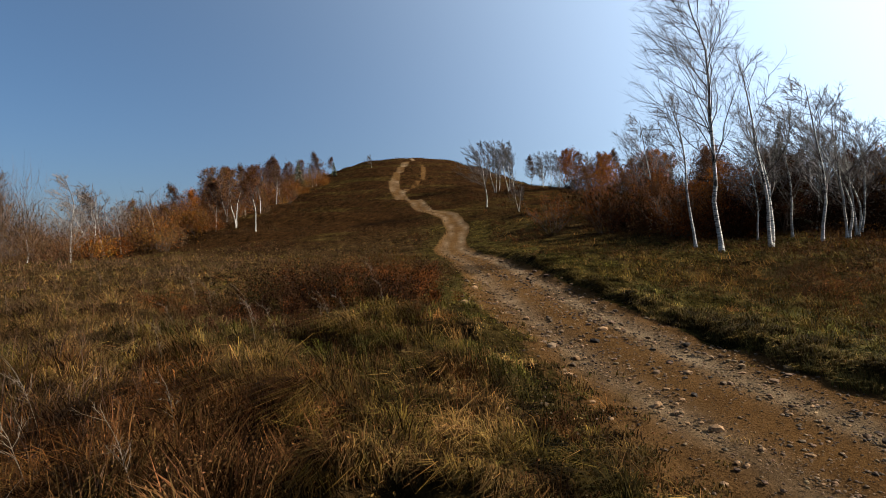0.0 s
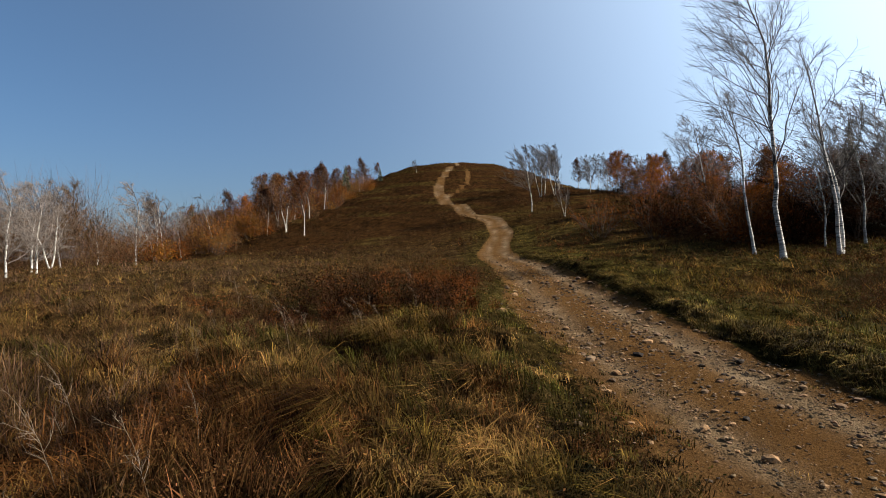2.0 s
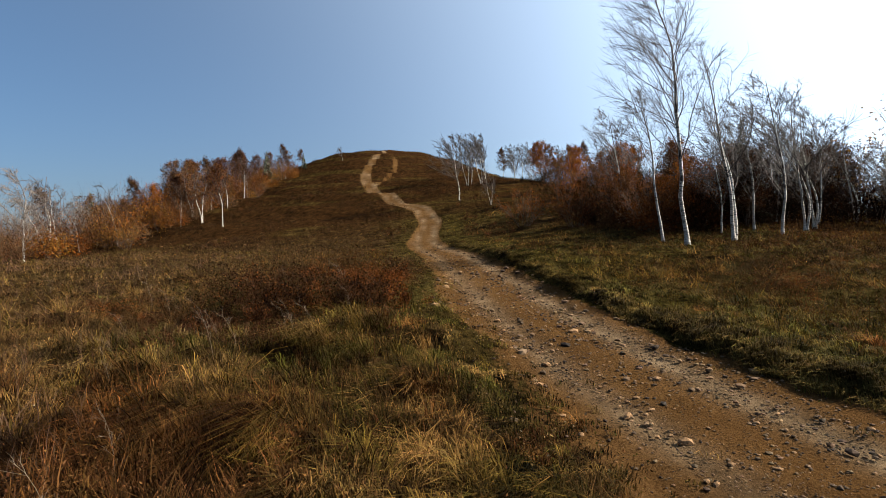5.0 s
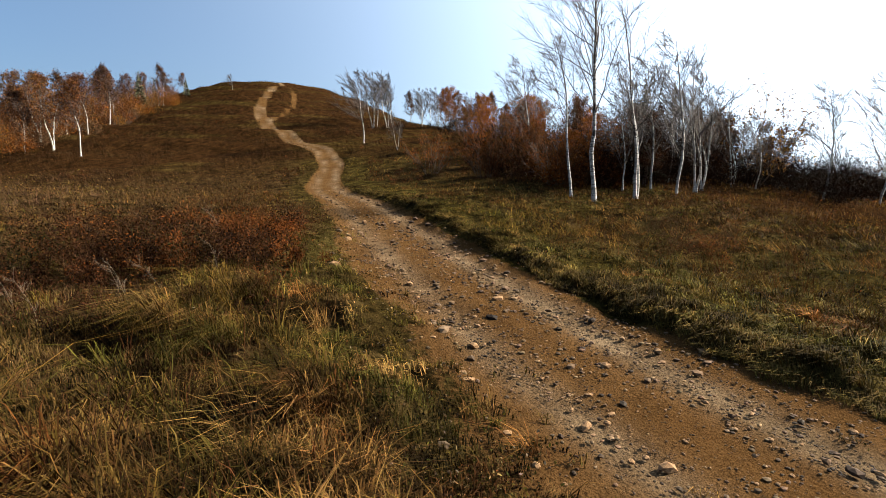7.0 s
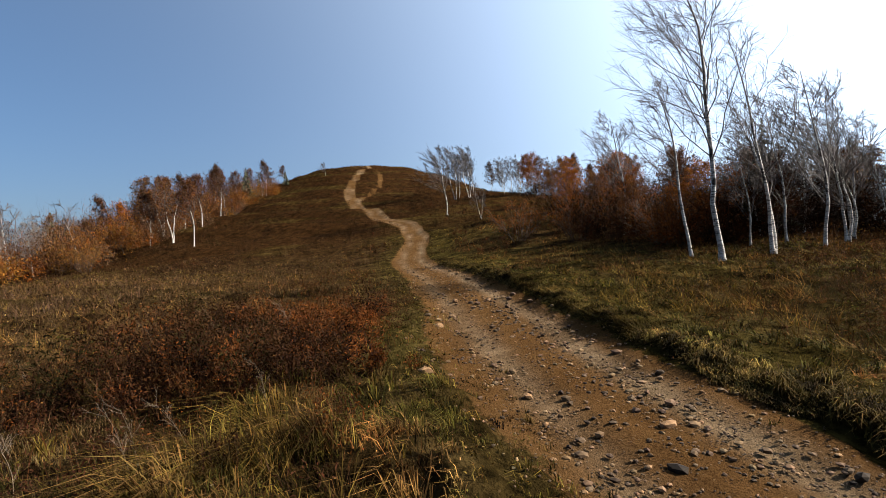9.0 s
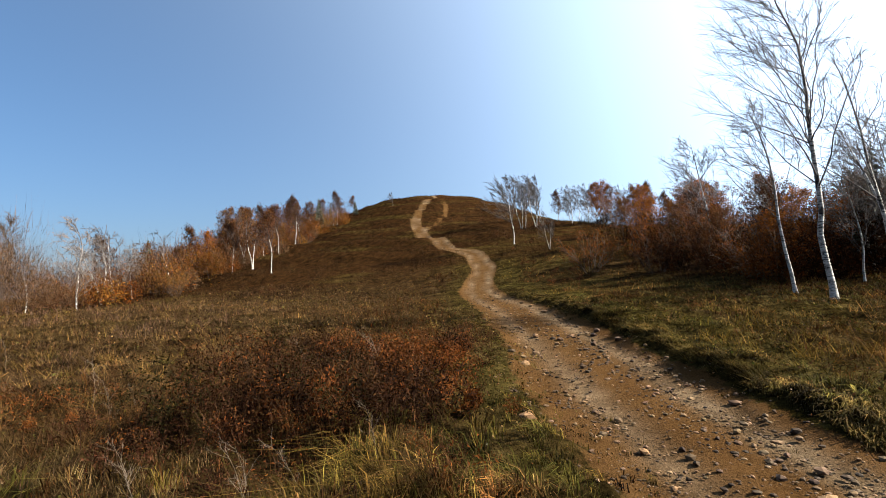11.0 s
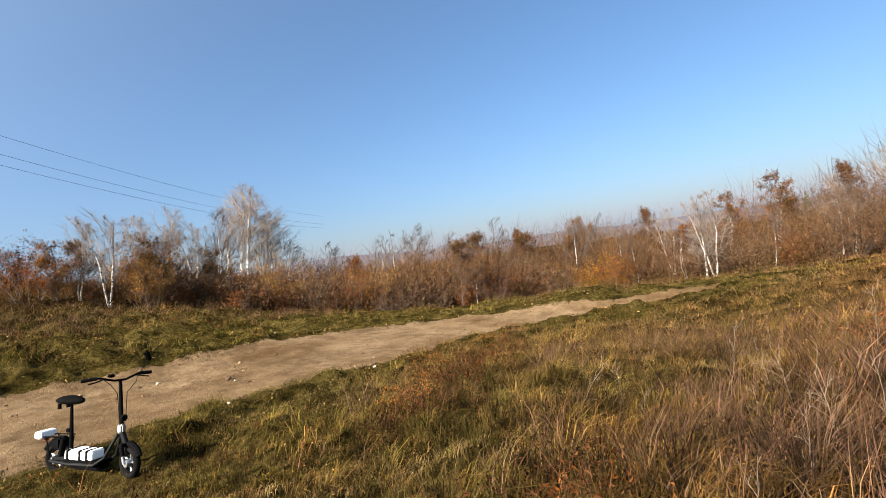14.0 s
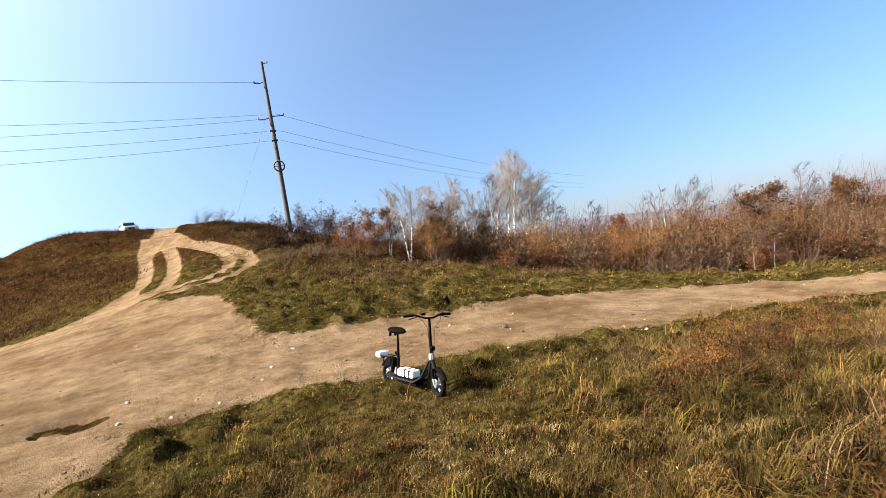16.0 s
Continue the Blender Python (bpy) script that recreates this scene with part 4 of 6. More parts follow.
def near_far(g, x, y, r, per, height, width, tint, *rest, far=2.2, cut=6.5):
    """Bent blades near by, and more but simpler ones further off."""
    near = r < cut
    pick = lambda m, n, w: tufts(g, x[m], y[m], r[m], n, height[m], w, tint[m], *rest)
    return pick(near, per, width), pick(~near, int(per * far), width * 1.15)


def blend(a, b, f):
    return np.array(a) * (1 - f)[:, None] + np.array(b) * f[:, None]


def patch(x, y, px, py, rx, ry):
    return np.exp(-((x - px) / rx) ** 2 - ((y - py) / ry) ** 2)


def grow():
    g = np.random.default_rng(4)
    gap_all = lambda x, y: np.min([track_gap(x, y, t) for t in TRACKS], axis=0)

    # matted grass close by: low tufts whose blades arch over and lie flat
    x, y, r = sow(g, 18500, 0.8, 17)
    gap = gap_all(x, y) + 0.5 * (fractal(x, y, 1.6, 3) - 0.5)
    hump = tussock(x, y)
    keep = (gap > g.normal(0.10, 0.28, len(x))) & (pits(x, y) < 0.12) & (g.random(len(x)) < 0.62 + 1.2 * hump + smooth(1.2, 0.5, gap))
    x, y, r, gap, hump = x[keep], y[keep], r[keep], gap[keep], hump[keep]
    east = smooth(2.5, 4.0, x)
    south = smooth(2.6, 0.6, y) * smooth(-9, -6, x)
    hue = fractal(x, y, 1.5, 331) + 0.55 * (clump(x, y, 0.42, 333) - 0.5) + 0.12 * smooth(1.4, 0.3, gap) + 0.08 * east + 0.19 * south - 0.28 * patch(x, y, -1.6, -3.4, 2.6, 2.2)
    tint = blend((0.29, 0.142, 0.048), (0.46, 0.300, 0.115), smooth(0.26, 0.42, hue))
    tint = blend(tint, np.array([[0.255, 0.182, 0.042]]), smooth(0.44, 0.56, hue))
    tint = blend(tint, np.array([[0.150, 0.142, 0.034]]), smooth(0.64, 0.80, hue))
    # rust hue, with extra darkness put into the tint of this patch
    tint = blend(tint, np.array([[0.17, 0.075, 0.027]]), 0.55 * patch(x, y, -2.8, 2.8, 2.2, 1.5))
    # shade between humps put into the tint: darker in hollows, lighter on tops
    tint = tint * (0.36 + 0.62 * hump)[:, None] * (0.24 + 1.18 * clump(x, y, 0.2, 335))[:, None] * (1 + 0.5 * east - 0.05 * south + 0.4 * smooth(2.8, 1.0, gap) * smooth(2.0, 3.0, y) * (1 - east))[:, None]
    size = (0.045 + 0.060 * smooth(0.1, 1.6, gap)) * (0.6 + 0.9 * clump(x, y, 0.35, 337)) * (1 - 0.55 * patch(x, y, -2.2, -3.2, 3.2, 3.0)) * (1 - 0.2 * south)
    near = r < 6.5
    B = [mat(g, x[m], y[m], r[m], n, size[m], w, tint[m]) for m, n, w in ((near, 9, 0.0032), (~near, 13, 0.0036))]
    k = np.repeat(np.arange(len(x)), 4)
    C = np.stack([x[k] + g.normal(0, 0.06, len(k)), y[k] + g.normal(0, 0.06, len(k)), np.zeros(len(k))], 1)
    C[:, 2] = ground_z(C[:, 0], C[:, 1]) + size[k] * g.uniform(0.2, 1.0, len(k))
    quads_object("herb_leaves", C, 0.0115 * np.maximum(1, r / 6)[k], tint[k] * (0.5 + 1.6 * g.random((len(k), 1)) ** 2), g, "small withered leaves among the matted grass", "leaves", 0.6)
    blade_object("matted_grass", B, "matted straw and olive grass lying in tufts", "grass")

    # small leaves that hug the ground between the tufts
    x, y, r = sow(g, 60000, 0.8, 20)
    gap = gap_all(x, y) + 0.5 * (fractal(x, y, 0.9, 3) - 0.5)
    keep = (gap > g.normal(0.12, 0.22, len(x))) & (pits(x, y) < 0.2) & (g.random(len(x)) < 0.25 + 1.3 * smooth(0.40, 0.62, fractal(x, y, 0.45, 431)))
    x, y, r, gap = x[keep], y[keep], r[keep], gap[keep]
    hue = fractal(x, y, 1.1, 433) + 0.7 * (g.random(len(x)) - 0.5) + 0.12 * smooth(2.4, 3.4, x) + 0.08 * smooth(1.4, 0.3, gap)
    tint = blend((0.24, 0.110, 0.040), (0.56, 0.400, 0.190), smooth(0.22, 0.46, hue))
    tint = blend(tint, np.array([[0.285, 0.235, 0.060]]), smooth(0.50, 0.62, hue))
    tint = blend(tint, np.array([[0.150, 0.165, 0.040]]), smooth(0.70, 0.86, hue)) * (0.35 + 1.15 * g.random((len(x), 1)))
    C = np.stack([x, y, ground_z(x, y) + g.uniform(0.004, 0.045, len(x))], 1)
    quads_object("ground_leaves", C, 0.013 * np.maximum(1, r / 5), tint, g, "small olive and withered leaves close to the ground", "leaves", 0.3)
    n = 3200
    y = -1 + 34 * g.random(n) ** 1.5
    x = np.interp(y, [p[1] for p in NORTH_TRACK], [p[0] for p in NORTH_TRACK]) + np.interp(y, [p[1] for p in NORTH_TRACK], [p[2] for p in NORTH_TRACK]) + np.abs(g.normal(0.02, 0.30, n)) + 0.35 * (fractal(0 * y, y, 1.3, 441) - 0.4)
    r = np.hypot(x - MID[0], y - MID[1])
    tint = blend((0.20, 0.165, 0.045), (0.40, 0.300, 0.110), g.random(n)) * (0.3 + 1.0 * clump(x, y, 0.25, 443))[:, None]
    size = 0.035 + 0.055 * clump(x, y, 0.3, 445)
    xe, ye = 2.6 + 15 * g.random(7500) ** 1.2, -3 + 27 * g.random(7500)
    ok = (gap_all(xe, ye) > 0.25) & (g.random(7500) < 0.3 + smooth(0.40, 0.58, fractal(xe, ye, 0.8, 447)))
    xe, ye = xe[ok], ye[ok]
    hue = fractal(xe, ye, 1.6, 449) + 0.5 * (clump(xe, ye, 0.5, 451) - 0.5)
    te = blend((0.34, 0.175, 0.060), (0.40, 0.310, 0.100), smooth(0.30, 0.46, hue))
    te = blend(te, np.array([[0.21, 0.200, 0.048]]), smooth(0.50, 0.64, hue)) * (0.30 + 1.15 * clump(xe, ye, 0.4, 453))[:, None]
    x, y, tint = np.concatenate([x, xe]), np.concatenate([y, ye]), np.vstack([tint, te])
    size = np.concatenate([size, (0.05 + 0.07 * clump(xe, ye, 0.45, 455)) * (1 + 0.5 * smooth(7, 12, xe))])
    r = np.hypot(x - MID[0], y - MID[1])
    near = r < 9
    B = [mat(g, x[m], y[m], r[m], k, size[m], w, tint[m], 1.3) for m, k, w in ((near, 16, 0.0034), (~near, 12, 0.0038))]
    blade_object("turf_edge", B, "ragged olive turf tufts on the track's bank and beyond", "grass")

    # tussocks: fountains of long blades that arch over and lie down with the wind
    x, y, r = sow(g, 8000, 0.8, 15)
    gap = gap_all(x, y) + 0.4 * (fractal(x, y, 1.6, 3) - 0.5)
    f = fractal(x, y, 1.3, 401)
    east = smooth(2.5, 4.0, x)
    lawn = np.clip(1.6 * patch(x, y, -2.2, -3.6, 3.0, 2.6), 0, 1)
    keep = (gap > g.normal(0.35, 0.2, len(x))) & (pits(x, y) < 0.08) & (g.random(len(x)) < smooth(0.40, 0.58, f) * (1 - 0.85 * lawn) * (1 - 0.3 * east)) & ((y > -8) | (y < -15))
    x, y, r, gap, east = x[keep], y[keep], r[keep], gap[keep], east[keep]
    hue = fractal(x, y, 1.5, 331) + 0.5 * (clump(x, y, 0.5, 403) - 0.5) + 0.16 * smooth(1.6, 0.3, gap) + 0.14 * east + 0.16 * smooth(2.6, 0.6, y) + 0.18 * patch(x, y, -3.2, 6.3, 1.8, 1.3) + 0.06 * patch(x, y, -0.6, 4.4, 1.2, 1.6)
    tint = blend((0.34, 0.150, 0.046), (0.52, 0.330, 0.125), smooth(0.28, 0.46, hue))
    tint = blend(tint, np.array([[0.32, 0.225, 0.058]]), smooth(0.50, 0.60, hue))
    tint = blend(tint, np.array([[0.165, 0.155, 0.036]]), smooth(0.66, 0.80, hue))
    # same patch: the tussocks' tint is darkened as well as reddened
    dark_russet_patch = 0.6 * patch(x, y, -2.8, 2.8, 2.2, 1.5)
    tint = blend(tint, np.array([[0.20, 0.088, 0.030]]), 0.8 * dark_russet_patch) * (1 + 0.5 * patch(x, y, -3.2, 6.3, 1.8, 1.3))[:, None]
    khaki = smooth(3.0, 0.5, y) * (1 - 0.6 * patch(x, y, -6, 2.5, 2.4, 2.4))
    tint = blend(tint, np.array([[0.27, 0.215, 0.070]]), 0.75 * khaki)
    tint = tint * (0.22 + 0.98 * clump(x, y, 0.35, 405))[:, None] * (1 + 0.30 * smooth(3.4, 1.6, gap) * smooth(2.2, 3.4, y))[:, None]
    size = (0.075 + 0.075 * smooth(0.3, 1.5, gap)) * (0.65 + 0.7 * clump(x, y, 0.3, 407)) * (1 - 0.35 * east)
    near = r < 7
    B = [mat(g, x[m], y[m], r[m], n, size[m], w, tint[m], 2.6) for m, n, w in ((near, 34, 0.0030), (~near, 30, 0.0036))]
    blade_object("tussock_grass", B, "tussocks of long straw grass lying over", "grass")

    # short turf: everywhere off the track, greener by the track and to its east
    x, y, r = sow(g, 13000, 4.6, 50)
    gap = gap_all(x, y) + 0.9 * (fractal(x, y, 1.6, 3) - 0.5)
    keep = (gap > g.normal(0.28, 0.36, len(x))) & (np.hypot(x, y - 150) > 60)
    keep &= pits(x, y) < 0.12
    x, y, r, gap = x[keep], y[keep], r[keep], gap[keep]
    f = fractal(x, y, 1.7, 71)
    green = np.clip(1.15 - 0.25 * gap + 1.8 * (fractal(x, y, 2.6, 61) - 0.5) + 0.15 * smooth(3, 4.5, x) * smooth(11, 6, x) + 0.5 * smooth(2.6, 0.6, y) * smooth(-12, -7, x), 0, 1)
    tint = blend((0.31, 0.205, 0.075), (0.235, 0.205, 0.050), green)
    tint = tint * (0.65 + 0.7 * f)[:, None] * (1 + np.array([[0.75, 0.55, 0.25]]) * smooth(2.4, 3.4, x)[:, None] * smooth(-2, 2, y)[:, None])
    h = (0.05 + 0.075 * smooth(0.3, 1.8, gap)) * (1 + 0.5 * smooth(5, 10, r)) * (0.7 + 0.8 * f)
    c = clump(x, y, 0.3, 11)
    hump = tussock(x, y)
    # hollow shade goes into the turf's tint too, beside the height
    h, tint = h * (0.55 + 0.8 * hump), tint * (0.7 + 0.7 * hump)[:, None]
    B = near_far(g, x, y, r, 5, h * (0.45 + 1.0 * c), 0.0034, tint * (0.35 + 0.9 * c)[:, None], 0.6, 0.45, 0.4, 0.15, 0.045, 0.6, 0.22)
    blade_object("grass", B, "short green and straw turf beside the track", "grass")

    # the even pelt of fine khaki grass on the south-western meadow
    x, y, r = sow(g, 40000, 3.0, 55, 4, 205)
    gap = gap_all(x, y) + 0.5 * (fractal(x, y, 1.6, 3) - 0.5)
    keep = (gap > g.normal(0.3, 0.2, len(x))) & (pits(x, y) < 0.1) & (g.random(len(x)) < smooth(7.0, 2.0, y + 0.3 * x) + 0.25 + patch(x, y, -3.6, 7.0, 2.0, 1.7) + 0.7 * smooth(2.2, 4.2, gap))
    x, y, r, gap = x[keep], y[keep], r[keep], gap[keep]
    f = fractal(x, y, 2.2, 421)
    tint = blend((0.33, 0.265, 0.110), (0.47, 0.365, 0.190), smooth(0.35, 0.65, f)) * (1 + 0.5 * patch(x, y, -3.6, 7.0, 2.0, 1.7))[:, None]
    tint = blend(tint, np.array([[0.42, 0.310, 0.175]]), smooth(6, 14, r) * 0.7)
    tint = blend(tint, np.array([[0.33, 0.230, 0.145]]), 0.8 * smooth(5, 8, y) * smooth(1.5, 3.5, gap))
    tint = blend(tint, np.array([[0.50, 0.390, 0.250]]), 0.9 * patch(x, y, -14, 39, 14, 6) * smooth(0.4, 0.6, fractal(x, y, 7, 471)))
    tint = blend(tint, np.array([[0.225, 0.215, 0.070]]), smooth(1.8, 0.5, gap) * 0.5 * smooth(-9, -8, y))
    tint = blend(tint, np.array([[0.46, 0.385, 0.140]]), 0.8 * smooth(-8, -9, y) * smooth(-18, -16, y))
    # fine grass darkened in the same patch
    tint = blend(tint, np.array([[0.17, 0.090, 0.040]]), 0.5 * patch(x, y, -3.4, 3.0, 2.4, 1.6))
    tint = blend(tint, np.array([[0.33, 0.175, 0.075]]), 0.7 * smooth(1.8, 3.0, y) * smooth(11, 8, y) * (1 - np.clip(1.5 * patch(x, y, -3.6, 7.0, 2.0, 1.7), 0, 1)))
    tint = tint * (0.55 + 0.6 * clump(x, y, 0.3, 423))[:, None]
    h = (0.05 + 0.09 * smooth(0.3, 2.5, gap)) * (0.6 + 0.8 * fractal(x, y, 0.7, 425)) * (1 - 0.5 * smooth(-8, -9, y) * smooth(-17, -15, y)) * (1 - 0.6 * patch(x, y, -1.8, -2.4, 3.2, 2.8))
    B = near_far(g, x, y, r, 5, h, 0.0022, tint, 0.8, 0.35, 0.3, 0.15, 0.05, 0.3, 0.4, cut=4.5, far=1.4)
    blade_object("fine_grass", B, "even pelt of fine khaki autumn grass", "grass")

    # tall dry grass of the meadow
    x, y, r = sow(g, 21000, 4.5, 75)
    gap = gap_all(x, y)
    f = fractal(x, y, 1.5, 81)
    meadow = smooth(1.0, 2.4, gap) * (1 - smooth(2.5, 3.5, x) * (0.72 - 0.5 * smooth(9, 12, x)))
    meadow = np.maximum(meadow, 0.45 * patch(x, y, -0.7, 4.4, 0.9, 1.6))
    by_scooter = np.clip(patch(x, y, -2.0, -2.6, 3.4, 3.2) * 2.2, 0, 1)
    keep = (g.random(len(x)) < meadow * (0.10 + 1.2 * smooth(0.42, 0.60, f)) * (1 - 0.97 * by_scooter) * (1 - 0.6 * smooth(4, 1, y))) & (np.hypot(1.35 * (x + 7), y - 150) > 105)
    keep &= pits(x, y) < 0.10
    keep &= ~((y < -8) & (y > -15) & (g.random(len(x)) < 0.93))
    keep &= ~((y < 1.5) & (y > -8) & (g.random(len(x)) < 0.90 * smooth(-12, -8, x)))
    x, y, r, f = x[keep], y[keep], r[keep], f[keep]
    q = fractal(x, y, 3.3, 91)
    tint = blend((0.42, 0.310, 0.175), (0.30, 0.190, 0.105), smooth(0.4, 0.65, q))
    tint = blend(tint, np.array([[0.36, 0.225, 0.120]]), smooth(6, 16, r))
    h = (0.09 + 0.15 * fractal(x, y, 0.9, 95)) * (1 - 0.35 * patch(x, y, -0.4, 2, 2.2, 2.2)) * (1 - 0.45 * smooth(2.0, -1.0, y) * smooth(16, 8, r))
    # random clump tone mixed with the humps' painted hollow shade
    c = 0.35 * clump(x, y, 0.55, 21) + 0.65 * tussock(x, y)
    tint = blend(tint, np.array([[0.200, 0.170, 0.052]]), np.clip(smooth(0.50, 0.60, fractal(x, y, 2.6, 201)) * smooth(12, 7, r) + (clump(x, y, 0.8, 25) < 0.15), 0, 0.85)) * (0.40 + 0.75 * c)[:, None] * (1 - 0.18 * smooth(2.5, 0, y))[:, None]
    tint = blend(tint, np.array([[0.30, 0.225, 0.085]]), 0.7 * smooth(3.0, 0.5, y) * smooth(-11, -8, y)) * (0.8 + 0.4 * fractal(x, y, 0.6, 205))[:, None]
    tint = tint * (1 - np.array([[0.32, 0.38, 0.42]]) * np.maximum(smooth(3.5, 7, y), smooth(-11, -14, y))[:, None])
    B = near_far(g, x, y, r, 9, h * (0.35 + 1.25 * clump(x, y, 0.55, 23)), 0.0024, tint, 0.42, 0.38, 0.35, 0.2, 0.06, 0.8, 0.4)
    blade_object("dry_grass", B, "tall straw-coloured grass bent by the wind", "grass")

    # rusty weeds with small curled leaves
    x, y, r = sow(g, 22000, 0.9, 60)
    gap = gap_all(x, y)
    dark = np.maximum(patch(x, y, -1.8, 9.8, 1.8, 2.2), patch(x, y, -4.0, -21, 6, 1.6))
    f = fractal(x, y, 2.2, 101)
    want = smooth(0.5, 2.2, gap) * (0.30 + smooth(0.50, 0.66, f)) * (1 - smooth(3, 4, x) * (0.7 - 0.7 * smooth(9, 12, x)))
    keep = g.random(len(x)) < np.clip(want + 0.9 * dark * smooth(0.9, 1.6, gap), 0, 1) * (1 - 0.6 * patch(x, y, -2.6, -3.2, 3.0, 2.4))
    keep &= (np.hypot(1.35 * (x + 7), y - 150) > 100)
    keep &= g.random(len(x)) < (0.22 + 0.78 * smooth(3.5, 7.5, r)) * (1 - 0.8 * patch(x, y, -3.6, 7.0, 1.8, 1.5))
    keep &= ~((y < 1.8) & (y > -8) & (x > -9) & (g.random(len(x)) < 0.8))
    keep &= ~((y < -8) & (y > -15) & (g.random(len(x)) < 0.9))
    x, y, r, dark, gap = x[keep], y[keep], r[keep], dark[keep], gap[keep]
    rust = smooth(0.45, 0.7, fractal(x, y, 1.4, 111))
    tint = blend(blend((0.135, 0.066, 0.028), (0.25, 0.110, 0.036), rust), (0.085, 0.042, 0.022), np.clip(dark, 0, 1) * 0.7)
    tint = blend(tint, np.array([[0.20, 0.135, 0.075]]), np.clip(0.6 * smooth(-3, -6, x) + 0.6 * smooth(3.5, 1.5, y), 0, 0.8))
    h = (0.10 + 0.16 * smooth(0.8, 2.6, gap)) + 0.20 * fractal(x, y, 1.0, 121) + 0.12 * dark
    c = clump(x, y, 0.45, 31)
    h, tint = h * (0.5 + 0.9 * c), tint * (0.5 + 1.0 * clump(x, y, 0.45, 33))[:, None]
    B = near_far(g, x, y, r, 5, h, 0.0034, tint, 0.45, 0.4, 0.1, 0.10, 0.05, 0.5, 0.45)
    blade_object("weeds", B, "rusty brown dead weed stalks in the meadow", "weeds")
    k = np.repeat(np.arange(len(x)), 8)
    wide = 0.07 * np.maximum(1, r / 6)
    C = np.stack([x[k] + g.normal(0, 1, len(k)) * wide[k], y[k] + g.normal(0, 1, len(k)) * wide[k], np.zeros(len(k))], 1)
    C[:, 2] = ground_z(C[:, 0], C[:, 1]) + h[k] * g.uniform(0.25, 0.95, len(k))
    quads_object("weed_leaves", C, 0.0105 * np.maximum(1, r / 5.5)[k], blend(tint * 1.3, np.array([[0.22, 0.160, 0.036]]), np.where(clump(x, y, 0.5, 35) < 0.45, 0.75, 0.0))[k], g, "small curled leaves of the rusty weeds", "weeds")

    # pinkish dry reeds and wormwood
    x, y, r = sow(g, 12000, 1.6, 50, 20, 190)
    gap = gap_all(x, y)
    f = fractal(x, y, 2.5, 131)
    near_reeds = np.clip(1.6 * patch(x, y, -5.2, 2.8, 1.6, 1.5), 0, 1)
    keep = g.random(len(x)) < np.clip(smooth(3.4, 5.0, gap) * smooth(0.48, 0.62, f) * smooth(4, 9, r) * 0.7 + near_reeds, 0, 1) * (1 - smooth(5.5, 8.5, y) * smooth(9, 6, np.abs(x)))
    x, y, r = x[keep], y[keep], r[keep]
    tint = blend((0.17, 0.105, 0.080), (0.30, 0.200, 0.150), g.random(len(x)))
    h = 0.26 + 0.30 * fractal(x, y, 1.2, 141) + 0.16 * patch(x, y, -5.2, 2.8, 1.6, 1.5)
    c = clump(x, y, 0.7, 41)
    B = near_far(g, x, y, r, 9, h * (0.5 + 0.9 * c), 0.0032, tint * (0.35 + 0.9 * clump(x, y, 0.3, 43))[:, None], 0.75, 0.5, 0.15, 0.05, 0.05, 0.25, 0.3)
    blade_object("dry_reeds", B, "stiff pinkish brown dead stalks", "weeds")

    # fallen leaves on the turf
    x, y, r = sow(g, 7000, 0.8, 11)
    keep = gap_all(x, y) > -0.2
    x, y, r = x[keep], y[keep], r[keep]
    C = np.stack([x, y, ground_z(x, y) + g.uniform(0.01, 0.09, len(x))], 1)
    tint = blend((0.30, 0.16, 0.06), (0.52, 0.45, 0.34), (g.random(len(x)) < 0.22).astype(float))
    quads_object("fallen_leaves", C, 0.014 * np.maximum(1, r / 6), tint, g, "dry fallen leaves scattered in the turf", "leaves")

    # low heather and tussocks of the hill and the south slope
    n = 17000
    x, y = g.uniform(-48, 46, n), g.uniform(40, 165, n)
    xs, ys = g.uniform(-6, 42, 6000), g.uniform(-72, -24, 6000)
    x, y = np.concatenate([x, xs]), np.concatenate([y, ys])
    f = fractal(x, y, 4.0, 151)
    keep = (gap_all(x, y) > 0.4) & (g.random(len(x)) < 0.25 + smooth(0.4, 0.65, f))
    x, y, f = x[keep], y[keep], f[keep]
    r = np.full(len(x), 24.0)
    tint = blend((0.075, 0.042, 0.022), (0.165, 0.112, 0.050), g.random(len(x)) * smooth(0.75, 0.35, f))
    B = near_far(g, x, y, r, 4, 0.22 + 0.32 * f, 0.007, tint, 0.6, 0.35, 0.3, 0.2, 0.10)
    blade_object("heather", B, "low brown heather and tussocks on the slopes", "grass")


